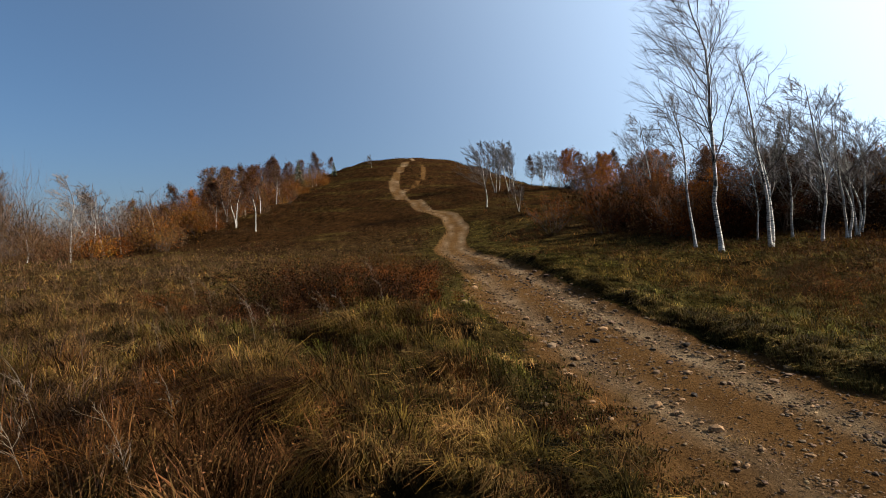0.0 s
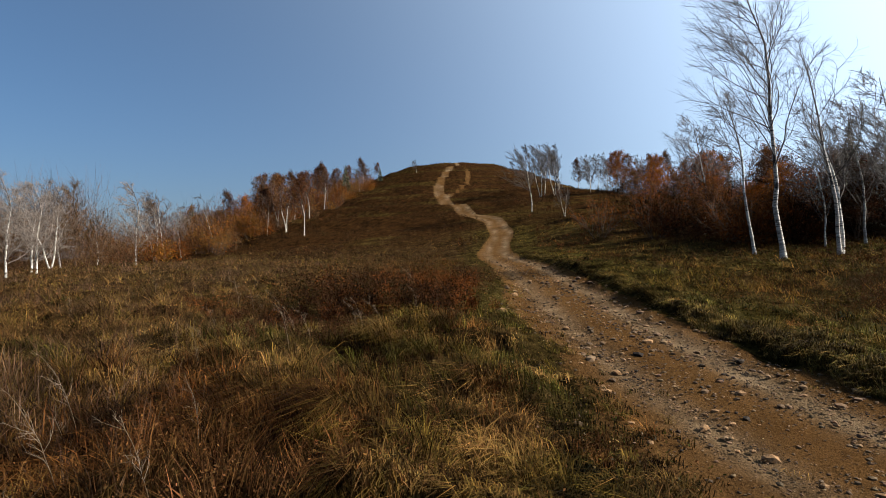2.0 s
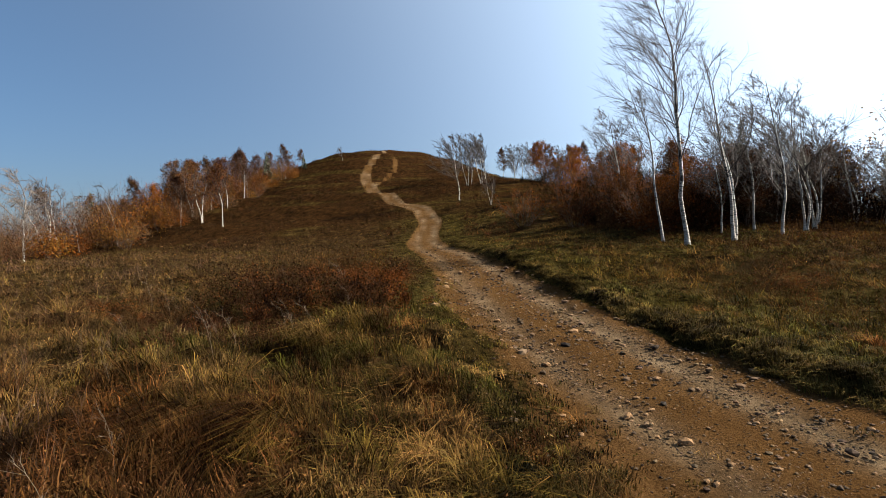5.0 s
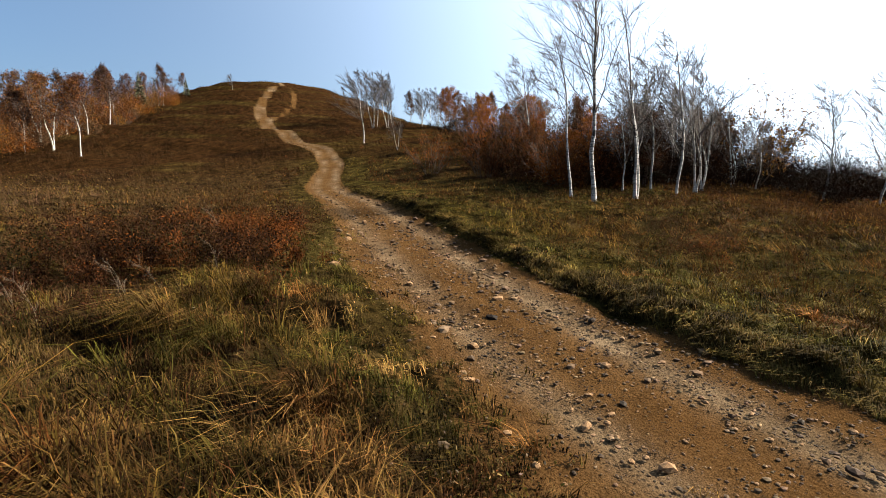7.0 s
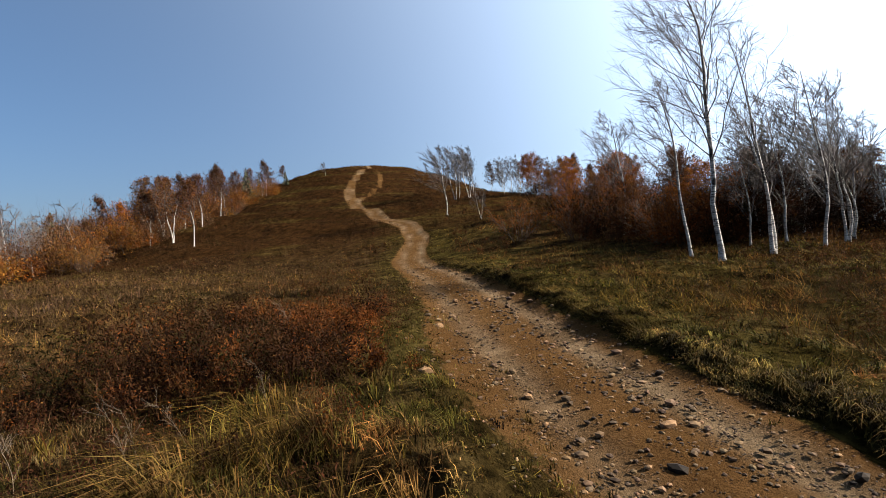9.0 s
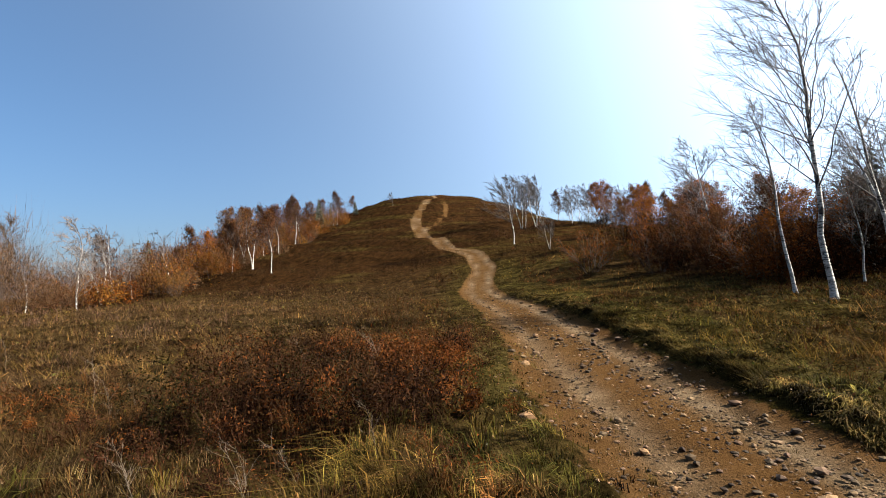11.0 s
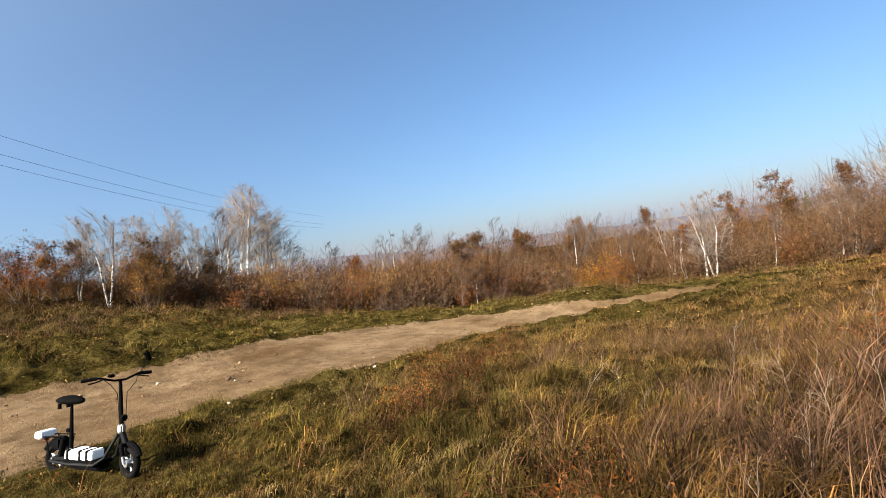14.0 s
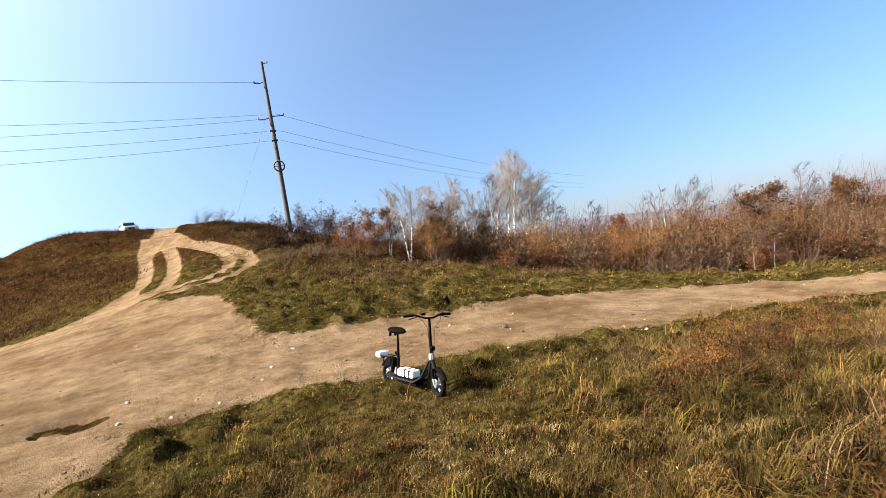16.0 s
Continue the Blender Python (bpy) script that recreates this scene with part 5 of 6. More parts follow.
def thicket(name, seed, count, spot, lo, hi, tints, label, leafy=300, twigs=150, leaf=0.072):
    """Bushes that nobody could count: rounded heads of dry leaves in a fuzz of bare twigs."""
    g = np.random.default_rng(seed)
    rng = random.Random(seed)
    P = []
    while len(P) < count:
        p = spot(rng)
        if p:
            P.append(p)
    P = np.array(P, float)
    Z = ground_z(P[:, 0], P[:, 1])
    patchy = fractal(P[:, 0], P[:, 1], 8, seed)
    H = (lo + (hi - lo) * smooth(0.25, 0.75, patchy)) * g.uniform(0.38, 1.15, count) * (1 + (0.1 + 0.40 * smooth(-4, 20, P[:, 1])) * (P[:, 0] < -19) * (P[:, 1] < 44))
    H = H * (1 - 0.42 * smooth(-16, -12, P[:, 0]) * (P[:, 1] < -12))
    W = H * g.uniform(0.38, 0.62, count)
    kind = np.clip(fractal(P[:, 0], P[:, 1], 4, seed + 3) * 1.8 - 0.4 + g.normal(0, 0.22, count), 0, 0.999)
    tint = np.array(tints)[(kind * len(tints)).astype(int)] * g.uniform(0.7, 1.3, (count, 1))
    # eastern bushes: the backlit wood's shade is put into the tint, growing with x
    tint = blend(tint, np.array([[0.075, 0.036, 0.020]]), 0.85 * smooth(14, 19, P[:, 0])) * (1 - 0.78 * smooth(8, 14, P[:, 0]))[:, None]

    def ball(k, inner):
        """Places in the bushes' egg-shaped heads, thicker towards the skin."""
        d = g.normal(size=(len(k), 3))
        d /= np.linalg.norm(d, axis=1)[:, None]
        q = inner + (1 - inner) * g.random(len(k)) ** 0.5
        lump = 0.75 + 0.5 * lattice(np.floor(d[:, 0] * 2.2), np.floor(d[:, 1] * 2.2 + d[:, 2] * 3.1), k % 97)
        return d, np.stack([P[k, 0] + d[:, 0] * q * lump * W[k], P[k, 1] + d[:, 1] * q * lump * W[k], Z[k] + H[k] * (0.46 + 0.46 * d[:, 2] * q * lump)], 1)

    # bare twigs: slender three-cornered spikes that rise out of the heads
    k = np.repeat(np.arange(count), twigs)
    d, C = ball(k, 0.1)
    way = d * np.array([0.5, 0.5, 0.25]) + g.normal(0, 0.25, (len(k), 3)) + np.array([WIND.x * 0.15, 0, 0.75])
    tip = C + way * (H[k] * g.uniform(0.12, 0.34, len(k)))[:, None]
    side = np.cross(way, g.normal(size=(len(k), 3)))
    side *= (0.0075 * g.uniform(0.6, 1.4, len(k)) * leaf / 0.07 / (np.linalg.norm(side, axis=1) + 1e-9))[:, None]
    V = np.stack([C - side, C + side, tip], 1).reshape(-1, 3)
    # twigs take the same eastward shade into their colour
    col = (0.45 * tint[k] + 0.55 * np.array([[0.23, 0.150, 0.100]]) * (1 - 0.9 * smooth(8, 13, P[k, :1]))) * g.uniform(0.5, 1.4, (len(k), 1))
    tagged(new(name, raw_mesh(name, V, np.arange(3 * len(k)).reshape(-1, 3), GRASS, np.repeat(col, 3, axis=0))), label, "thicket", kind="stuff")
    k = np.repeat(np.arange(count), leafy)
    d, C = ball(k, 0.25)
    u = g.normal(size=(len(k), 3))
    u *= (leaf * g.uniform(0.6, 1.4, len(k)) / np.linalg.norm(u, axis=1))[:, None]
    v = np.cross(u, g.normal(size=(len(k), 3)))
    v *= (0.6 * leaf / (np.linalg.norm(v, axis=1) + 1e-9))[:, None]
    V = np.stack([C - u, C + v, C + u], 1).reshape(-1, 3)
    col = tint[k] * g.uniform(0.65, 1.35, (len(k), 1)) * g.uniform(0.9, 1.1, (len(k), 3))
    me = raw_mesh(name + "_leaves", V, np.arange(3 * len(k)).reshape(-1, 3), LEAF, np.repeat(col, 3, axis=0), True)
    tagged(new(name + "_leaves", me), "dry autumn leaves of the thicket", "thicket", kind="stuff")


grow()
FOX, AMBER, MAUVE = (0.38, 0.215, 0.110), (0.72, 0.37, 0.070), (0.30, 0.215, 0.155)
# brown deepened for the east wood's shade
SHADE_UMBER = (0.080, 0.034, 0.016)
thicket("east_thicket", 201, 560, east_wood, 2.0, 4.2, [SHADE_UMBER, BROWN, RUST, SHADE_UMBER, FOX, SHADE_UMBER, RUST], "dense brown and rust undergrowth of the east wood", 240, 120, 0.085)
def far_east(rng):
    s, deep = rng.random(), 9 * rng.random() ** 1.4
    return 22.5 + 24 * s + 0.5 * deep, 17.6 + 9 * s + deep


thicket("far_east_thicket", 205, 170, far_east, 1.2, 2.9, [SHADE_UMBER, BROWN, SHADE_UMBER, (0.14, 0.070, 0.036)], "low dark brush behind the eastern birches", 230, 130, 0.07)
def hill_side(rng):
    x, y = (rng.uniform(-26, 8), rng.uniform(46, 118)) if rng.random() < 0.55 else (rng.uniform(4, 30), rng.uniform(27, 80))
    return (x, y) if min(float(track_gap(np.array(x), np.array(y), t)) for t in (NORTH_TRACK, NORTH_LOOP)) > 2.0 and float(fractal(np.array(x), np.array(y), 9, 461)) > 0.46 else None


thicket("hill_shrubs", 206, 330, hill_side, 0.5, 1.1, [(0.075, 0.036, 0.020), (0.15, 0.064, 0.028), (0.10, 0.062, 0.026), (0.20, 0.078, 0.030)], "low russet and dark shrubs dotted over the hillside", 70, 40, 0.06)
thicket("ridge_thicket", 202, 440, ridge_wood, 2.6, 6.4, [BROWN, RUST, AMBER, RUST, FOX, DULL], "autumn undergrowth along the wooded ridge", 260, 90, 0.12)
thicket("west_thicket", 203, 640, west_wood, 2.0, 4.6, [MAUVE, FOX, MAUVE, DULL, BROWN], "pale brown thicket along the meadow's far edge", 210, 190, 0.068)
thicket("south_thicket", 204, 540, south_wood, 1.7, 4.3, [BROWN, MAUVE, BROWN, MAUVE, FOX, MAUVE, BROWN, DULL, AMBER], "brown and orange brush beyond the west road")


# ---- low leafy weeds: dark and rusty clumps in the meadow ----
CLUMPS = [(-2.2, 8.6, 1.5, 2.0), (-1.2, 10.5, 0.8, 1.2), (-5.0, 9.5, 1.4, 1.2), (-0.2, 13.0, 0.7, 1.6), (9.0, 11.8, 1.6, 0.8), (7.6, 9.0, 0.8, 0.6), (12.0, 13.0, 1.6, 0.8),
          (-4.7, -1.2, 0.8, 0.5), (-6.2, -1.9, 0.8, 0.5), (-8.2, -2.8, 1.0, 0.6), (-3.2, 1.2, 0.4, 0.4), (-7.0, 3.6, 1.0, 0.8), (-3.0, -14.8, 2.2, 0.5), (-9.0, -15.5, 2.2, 0.6)]


def in_clumps(rng):
    x, y, sx, sy = CLUMPS[rng.randrange(len(CLUMPS) + 6) % len(CLUMPS)] if rng.random() < 0.75 else CLUMPS[0]
    x, y = rng.gauss(x, sx * 0.6), rng.gauss(y, sy * 0.6)
    return (x, y) if min(float(track_gap(np.array(x), np.array(y), t)) for t in TRACKS) > 0.5 else None


thicket("leafy_weeds", 207, 400, in_clumps, 0.30, 0.75, [(0.16, 0.082, 0.036), (0.085, 0.072, 0.026), (0.19, 0.090, 0.038), (0.36, 0.130, 0.036), (0.12, 0.050, 0.026)], "dark russet leafy weeds in low clumps", 120, 45, 0.020)

def weed_bank(rng):
    """The dark bank of weeds beside the track."""
    x, y = rng.gauss(-1.9, 1.1), rng.uniform(8.2, 12.6)
    return (x, y) if float(track_gap(np.array(x), np.array(y), NORTH_TRACK)) > 1.1 and x > -5 else None


# dark weeds, tints lowered further for the shade inside the bank
thicket("weed_bank", 208, 200, weed_bank, 0.55, 1.0, [(0.070, 0.034, 0.016), (0.050, 0.044, 0.015), (0.13, 0.062, 0.026), (0.052, 0.025, 0.013), (0.34, 0.120, 0.032)], "dark brown and rust-red leafy weeds in a low bank", 270, 26, 0.030)

# ---- dead weed stalks that stand out of the grass ----
STALK = plain("bleached_weed_stems", (0.105, 0.076, 0.052), 0.9, spread=0.35, scale=20)


def dead_weed(seed, height):
    """A dry stalk with thin forked side shoots."""
    rng = random.Random(seed)
    o = tagged(new("dead_weed"), "pale dry forked weed stalk standing in the grass", "weed", "dead weed stalks")
    stem = run(rng, (0, 0, -0.03), (rng.uniform(-0.25, 0.1), rng.uniform(-0.15, 0.15), 1), height, 0.0028, 0.0013, 7, 0.09, 0.0, 0.05)
    shoots = []
    for k in range(11):
        at, d = pick_on(stem[0], rng.uniform(0.3, 1.0))
        tw = run(rng, at, side_way(rng, d, rng.uniform(0.4, 0.9)), height * rng.uniform(0.12, 0.30), 0.0015, 0.0008, 3, 0.14, 0.04, 0.06)
        shoots.append(tw)
        for q in range(2):
            at2, d2 = pick_on(tw[0], rng.uniform(0.3, 0.9))
            shoots.append(run(rng, at2, side_way(rng, d2, 0.6), height * 0.08, 0.0010, 0.0006, 2, 0.15, 0.03, 0.05))
    part("stalk", raw_mesh("stalk", *tubes([stem] + shoots, 3), STALK), None, o)
    return o


def plant_weeds():
    rng = random.Random(77)
    kinds = [(dead_weed(300 + k, 0.7), 0.7) for k in range(4)]
    spots = [(-1.75, 2.35, 0.62), (-2.05, 1.95, 0.7), (-2.5, 2.6, 0.75), (-2.9, 2.1, 0.7), (-1.95, 3.1, 0.55), (-3.1, 3.4, 0.7), (-1.6, 6.35, 0.55), (-1.35, 6.6, 0.5), (-1.75, 6.8, 0.6), (-2.4, 6.5, 0.6), (-2.9, 7.2, 0.6), (-0.9, 7.0, 0.5)]
    while len(spots) < 60:
        x, y = (rng.gauss(-5.2, 1.3), rng.gauss(2.7, 1.3)) if rng.random() < 0.6 else (rng.uniform(-9, -1.2), rng.uniform(2, 13))
        if np.hypot(x + 0.4, y - 1.9) > 2.2 and min(float(track_gap(np.array(x), np.array(y), t)) for t in TRACKS) > 0.9:
            spots.append((x, y, rng.uniform(0.4, 0.8)))
    for (o, own), (x, y, h) in zip(kinds, spots):
        stand(o, x, y, rng.uniform(-40, 40), h / own)
    plant(kinds, spots[4:], 78)


plant_weeds()

# ---- stones of the track ----
def stone_arrays(seed, rough=0.28):
    """A small angular stone of unit size."""
    bm = bmesh.new()
    bmesh.ops.create_icosphere(bm, subdivisions=1, radius=1.0)
    rng = random.Random(seed)
    sx, sy, sz = rng.uniform(0.8, 1.3), rng.uniform(0.7, 1.1), rng.uniform(0.45, 0.75)
    for v in bm.verts:
        k = 1 + rng.uniform(-rough, rough)
        v.co = Vector((v.co.x * sx * k, v.co.y * sy * k, v.co.z * sz * k))
    V = np.array([v.co[:] for v in bm.verts])
    F = np.array([[v.index for v in f.verts] for f in bm.faces])
    bm.free()
    return V, F


def stony(x, y):
    """Where the track is stoniest: its middle ridge and east side, and the washed bed."""
    band = np.interp(y, [-6, 0, 4, 8, 16, 30], [4.6, 4.4, 3.3, 2.6, 2.4, 2.2])
    ridge_ = np.exp(-((x - band) / 0.55) ** 2) + 0.55 * np.exp(-((x - band + 1.25) / 0.45) ** 2)
    return np.clip(0.10 + 1.25 * ridge_ * smooth(-4, 0, y) + 0.45 * (fractal(x, y, 1.3, 171) - 0.45), 0.05, 1)


def lay_stones():
    g = np.random.default_rng(33)
    shapes = [stone_arrays(k, 0.30) for k in range(8)]
    x, y, r = (np.concatenate(c) for c in zip(sow(g, 125000, 1.0, 36, -85, 20), sow(g, 60000, 2.0, 30, 120, 240)))
    mix_up = g.permutation(len(x))
    x, y, r = x[mix_up], y[mix_up], r[mix_up]
    b = bare(x, y)
    keep = (b > 0.15) & (g.random(len(x)) < stony(x, y))
    x, y, r = x[keep][:13500], y[keep][:13500], r[keep][:13500]
    size = 0.0064 * np.exp(g.normal(0, 0.62, len(x))) * np.clip(r / 4.5, 0.7, 2.6) * (1 - 0.3 * smooth(1, -2, y))
    z = ground_z(x, y)
    Vs, Fs, Ts, base = [], [], [], 0
    for k, (V, F) in enumerate(shapes):
        i = np.where(np.arange(len(x)) % len(shapes) == k)[0]
        a = g.uniform(0, 6.28, len(i))
        c, s = np.cos(a)[:, None], np.sin(a)[:, None]
        P = np.stack([V[None, :, 0] * c - V[None, :, 1] * s, V[None, :, 0] * s + V[None, :, 1] * c, np.repeat(V[None, :, 2], len(i), 0)], -1) * size[i][:, None, None]
        P += np.stack([x[i], y[i], z[i] + size[i] * 0.25], -1)[:, None]
        Vs.append(P.reshape(-1, 3))
        Fs.append((np.arange(len(i))[:, None, None] * len(V) + F + base).reshape(-1, 3))
        tone = np.array([[0.33, 0.215, 0.125]]) * g.uniform(0.3, 1.7, (len(i), 1)) * g.uniform(0.93, 1.07, (len(i), 3)) * (1 + np.array([[0.0, 0.10, 0.28]]) * g.random((len(i), 1)))
        Ts.append(np.repeat(tone, len(V), axis=0))
        base += len(i) * len(V)
    tagged(new("gravel", raw_mesh("gravel", np.vstack(Vs), np.vstack(Fs), GRAVEL, np.vstack(Ts), True)), "loose gravel and small stones on the clay track", "gravel", kind="stuff")
    # the larger stones, one by one
    meshes = [raw_mesh("stone", *stone_arrays(50 + k, 0.2), STONE, None, True) for k in range(5)]
    rng = random.Random(9)
    spots = [(2.09, 3.61, 0.055), (1.86, 4.13, 0.05), (2.6, 5.0, 0.05), (1.24, 4.87, 0.045), (1.55, 15.19, 0.10), (0.85, 11.98, 0.10), (0.37, 8.49, 0.08), (1.59, 5.72, 0.06), (2.44, 7.21, 0.07), (1.44, 8.15, 0.06), (-3.41, -9.75, 0.06), (3.8, 5.1, 0.07)]
    while len(spots) < 120:
        rr, aa = math.exp(rng.uniform(math.log(1.8), math.log(28))), radians(rng.uniform(-80, 215))
        x, y = MID[0] - rr * math.sin(aa), MID[1] + rr * math.cos(aa)
        b = float(bare(np.array(x), np.array(y)))
        if 0.15 < b and rng.random() < float(stony(np.array(x), np.array(y))):
            spots.append((x, y, rng.uniform(0.012, 0.026) * (1.0 + 0.035 * rr) * (1.0 if y > 0 else 0.5)))
    chalk = [raw_mesh("pale_stone", *stone_arrays(70 + k, 0.22), PALE_STONE, None, True) for k in range(3)]
    for k in range(20):
        x = rng.uniform(-15, 3)
        y = -6.0 + rng.gauss(0, 0.9) if rng.random() < 0.7 else rng.uniform(-12.5, -4)
        s = rng.uniform(0.018, 0.045)
        ob = new("pale_stone", chalk[k % 3])
        ob.matrix_basis = pose(x, y, float(ground_z(x, y)) + 0.3 * s, 0, 0, rng.uniform(0, 360)) @ Matrix.Diagonal((s, s, s, 1))
        tagged(ob, "small chalky white stone at the road's edge", "stone", "pale stones")
    for x, y, s in spots:
        ob = new("stone", meshes[rng.randrange(5)])
        ob.matrix_basis = pose(x, y, float(ground_z(x, y)) + 0.15 * s, 0, 0, rng.uniform(0, 360)) @ Matrix.Diagonal((s, s, s, 1))
        tagged(ob, "angular grey-brown stone lying on the clay track", "stone", "stones on the track")


PALE_STONE = plain("chalky_stone", (0.34, 0.31, 0.265), 0.9, spread=0.2, scale=6, bump=0.3, spec=0.1)
GRAVEL = tinted("gravel_stones", 0.9, 0.2, 0.0)
lay_stones()


# ---- the electric scooter ----
BLACK = plain("black_plastic", (0.0022, 0.0022, 0.0025), 0.8, spread=0.3, spec=0.015)
RUBBER = plain("worn_tyre_rubber", (0.005, 0.0048, 0.0045), 0.95, spread=0.35, bump=0.3, spec=0.02)
PAINT = plain("dark_grey_frame_paint", (0.0045, 0.005, 0.0055), 0.5, 0.0, 0.2, spec=0.06)
ALLOY = plain("brushed_alloy", (0.34, 0.34, 0.345), 0.4, 0.9, 0.12)
WHITE = plain("white_plastic", (0.80, 0.80, 0.77), 0.45, spread=0.06)
VINYL = plain("black_saddle_vinyl", (0.0025, 0.0025, 0.0025), 0.8, spread=0.3, spec=0.015)
MIRROR = material("mirror_glass", 0.03, 1.0)[0]
MIRROR.node_tree.nodes["Principled BSDF"].inputs["Base Color"].default_value = (0.9, 0.9, 0.9, 1)


def tube_bm(points, radii, sides=10):
    bm = bmesh.new()
    if not isinstance(radii, (list, tuple)):
        radii = [radii] * len(points)
    V, F = tubes([(points, radii)], sides)
    vs = [bm.verts.new(v) for v in V]
    for f in F:
        bm.faces.new([vs[i] for i in f])
    bm.faces.new(vs[:sides][::-1])
    bm.faces.new(vs[-sides:])
    bmesh.ops.recalc_face_normals(bm, faces=bm.faces)
    return bm


def box_bm(cx, cy, cz, sx, sy, sz, bevel=0.01, m=None):
    bm = bmesh.new()
    bmesh.ops.create_cube(bm, size=1.0)
    for v in bm.verts:
        v.co = Vector((v.co.x * sx, v.co.y * sy, v.co.z * sz))
    if bevel:
        bmesh.ops.bevel(bm, geom=list(bm.edges), offset=bevel, segments=2, affect="EDGES")
    if m:
        bm.transform(m)
    bm.transform(Matrix.Translation((cx, cy, cz)))
    return bm


def torus_bm(R, r, big=36, small=10, m=None):
    """A ring about the y axis."""
    bm = bmesh.new()
    rows = []
    for i in range(big):
        a = 2 * math.pi * i / big
        rows.append([bm.verts.new(((R + r * math.cos(2 * math.pi * j / small)) * math.cos(a), r * math.sin(2 * math.pi * j / small) * 1.1, (R + r * math.cos(2 * math.pi * j / small)) * math.sin(a))) for j in range(small)])
    for i in range(big):
        for j in range(small):
            bm.faces.new((rows[i][j], rows[(i + 1) % big][j], rows[(i + 1) % big][(j + 1) % small], rows[i][(j + 1) % small]))
    bmesh.ops.recalc_face_normals(bm, faces=bm.faces)
    if m:
        bm.transform(m)
    return bm


def disc_bm(R, thick, sides=28, m=None):
    """A thick disc about the y axis."""
    bm = tube_bm([(0, -thick / 2, 0), (0, -thick * 0.4, 0), (0, thick * 0.4, 0), (0, thick / 2, 0)], [R * 0.9, R, R, R * 0.9], sides)
    if m:
        bm.transform(m)
    return bm


def scooter():
    s = tagged(new("electric_scooter"), "black electric scooter with saddle and white boxes parked on turf", "scooter")
    base, R = 1.06, 0.175
    steer = Matrix.Translation((base, 0, 0)) @ pose(0, 0, 0, 0, 0, -14) @ Matrix.Translation((-base, 0, 0))
    for x, turn in ((0.0, Matrix()), (base, steer)):
        at = turn @ Matrix.Translation((x, 0, R))
        wheel = part("wheel", disc_bm(0.045, 0.11, 16, at), ALLOY, s, "spoked alloy wheel")
        part("tyre", torus_bm(R - 0.033, 0.033, m=at), RUBBER, wheel, "black pneumatic tyre")
        part("rim", torus_bm(R - 0.068, 0.014, m=at), BLACK, wheel)
        for k in range(5):
            a = k * 2 * math.pi / 5
            part("spoke", tube_bm([at @ Vector((0.03 * math.cos(a), 0, 0.03 * math.sin(a))), at @ Vector(((R - 0.07) * math.cos(a + 0.15), 0, (R - 0.07) * math.sin(a + 0.15)))], 0.011, 6), ALLOY, wheel)
        part("brake_disc", disc_bm(0.062, 0.004, 20, at @ Matrix.Translation((0, 0.05, 0))), ALLOY, wheel, "steel brake disc")
        arc = [at @ Vector(((R + 0.022) * math.cos(a), 0, (R + 0.022) * math.sin(a))) for a in np.linspace(radians(25), radians(150), 9)]
        fender = tube_bm(arc, 0.034, 8)
        part("fender", fender, BLACK, s, "black plastic mudguard")
    # front fork, steering column, handlebar
    up = Vector((base - 0.17, 0, 1.08))
    head, crown_ = Vector((base - 0.13, 0, 0.52)), Vector((base - 0.06, 0, 0.37))
    for side in (-1, 1):
        hub = steer @ Vector((base, side * 0.065, R))
        top = Vector((crown_.x, side * 0.065, crown_.z))
        part("fork_leg", tube_bm([hub, hub.lerp(top, 0.45)], 0.017), ALLOY, s, "silver suspension fork leg")
        part("fork_tube", tube_bm([hub.lerp(top, 0.42), top], 0.021), BLACK, s)
    part("fork_bridge", box_bm(crown_.x, 0, crown_.z, 0.06, 0.17, 0.035, 0.008), BLACK, s)
    part("head_tube", tube_bm([crown_, head], 0.030, 12), PAINT, s)
    part("folding_clamp", box_bm(head.x, 0, head.z + 0.02, 0.075, 0.07, 0.10, 0.015), ALLOY, s, "silver folding clamp")
    part("steering_column", tube_bm([head, head.lerp(up, 0.55), up], [0.023, 0.021, 0.018], 12), BLACK, s, "black telescopic steering column")
    hb = [(up.x - 0.07, -0.35, up.z + 0.035), (up.x - 0.035, -0.20, up.z + 0.045), (up.x, -0.06, up.z), (up.x, 0.06, up.z), (up.x - 0.035, 0.20, up.z + 0.045), (up.x - 0.07, 0.35, up.z + 0.035)]
    bar = part("handlebar", tube_bm(hb, 0.013), BLACK, s)
    for side in (-1, 1):
        part("grip", tube_bm([(up.x - 0.042, side * 0.215, up.z + 0.044), (up.x - 0.072, side * 0.36, up.z + 0.034)], 0.021), RUBBER, bar, "black rubber grip")
        part("brake_lever", tube_bm([(up.x + 0.0, side * 0.17, up.z + 0.03), (up.x + 0.015, side * 0.25, up.z + 0.01), (up.x - 0.01, side * 0.31, up.z - 0.005)], 0.008, 6), BLACK, bar)
        cable = [(up.x + 0.02, side * 0.17, up.z + 0.02), (up.x + 0.09, side * 0.13, up.z - 0.03), (up.x + 0.06, side * 0.05, up.z - 0.14), (head.x + 0.05, side * 0.03, head.z + 0.1)]
        part("cable", tube_bm(cable, 0.004, 5), BLACK, bar)
    bar.matrix_basis = Matrix.Translation(up) @ pose(0, 0, 0, 0, 0, -20) @ Matrix.Translation(-up)
    part("display", box_bm(up.x + 0.02, -0.10, up.z + 0.06, 0.05, 0.07, 0.035, 0.01), BLACK, bar, "small black display")
    part("headlight", disc_bm(0.035, 0.05, 16, Matrix.Translation((up.x + 0.06, 0, up.z - 0.42)) @ pose(0, 0, 0, 0, 0, 90)), BLACK, s, "round headlight")
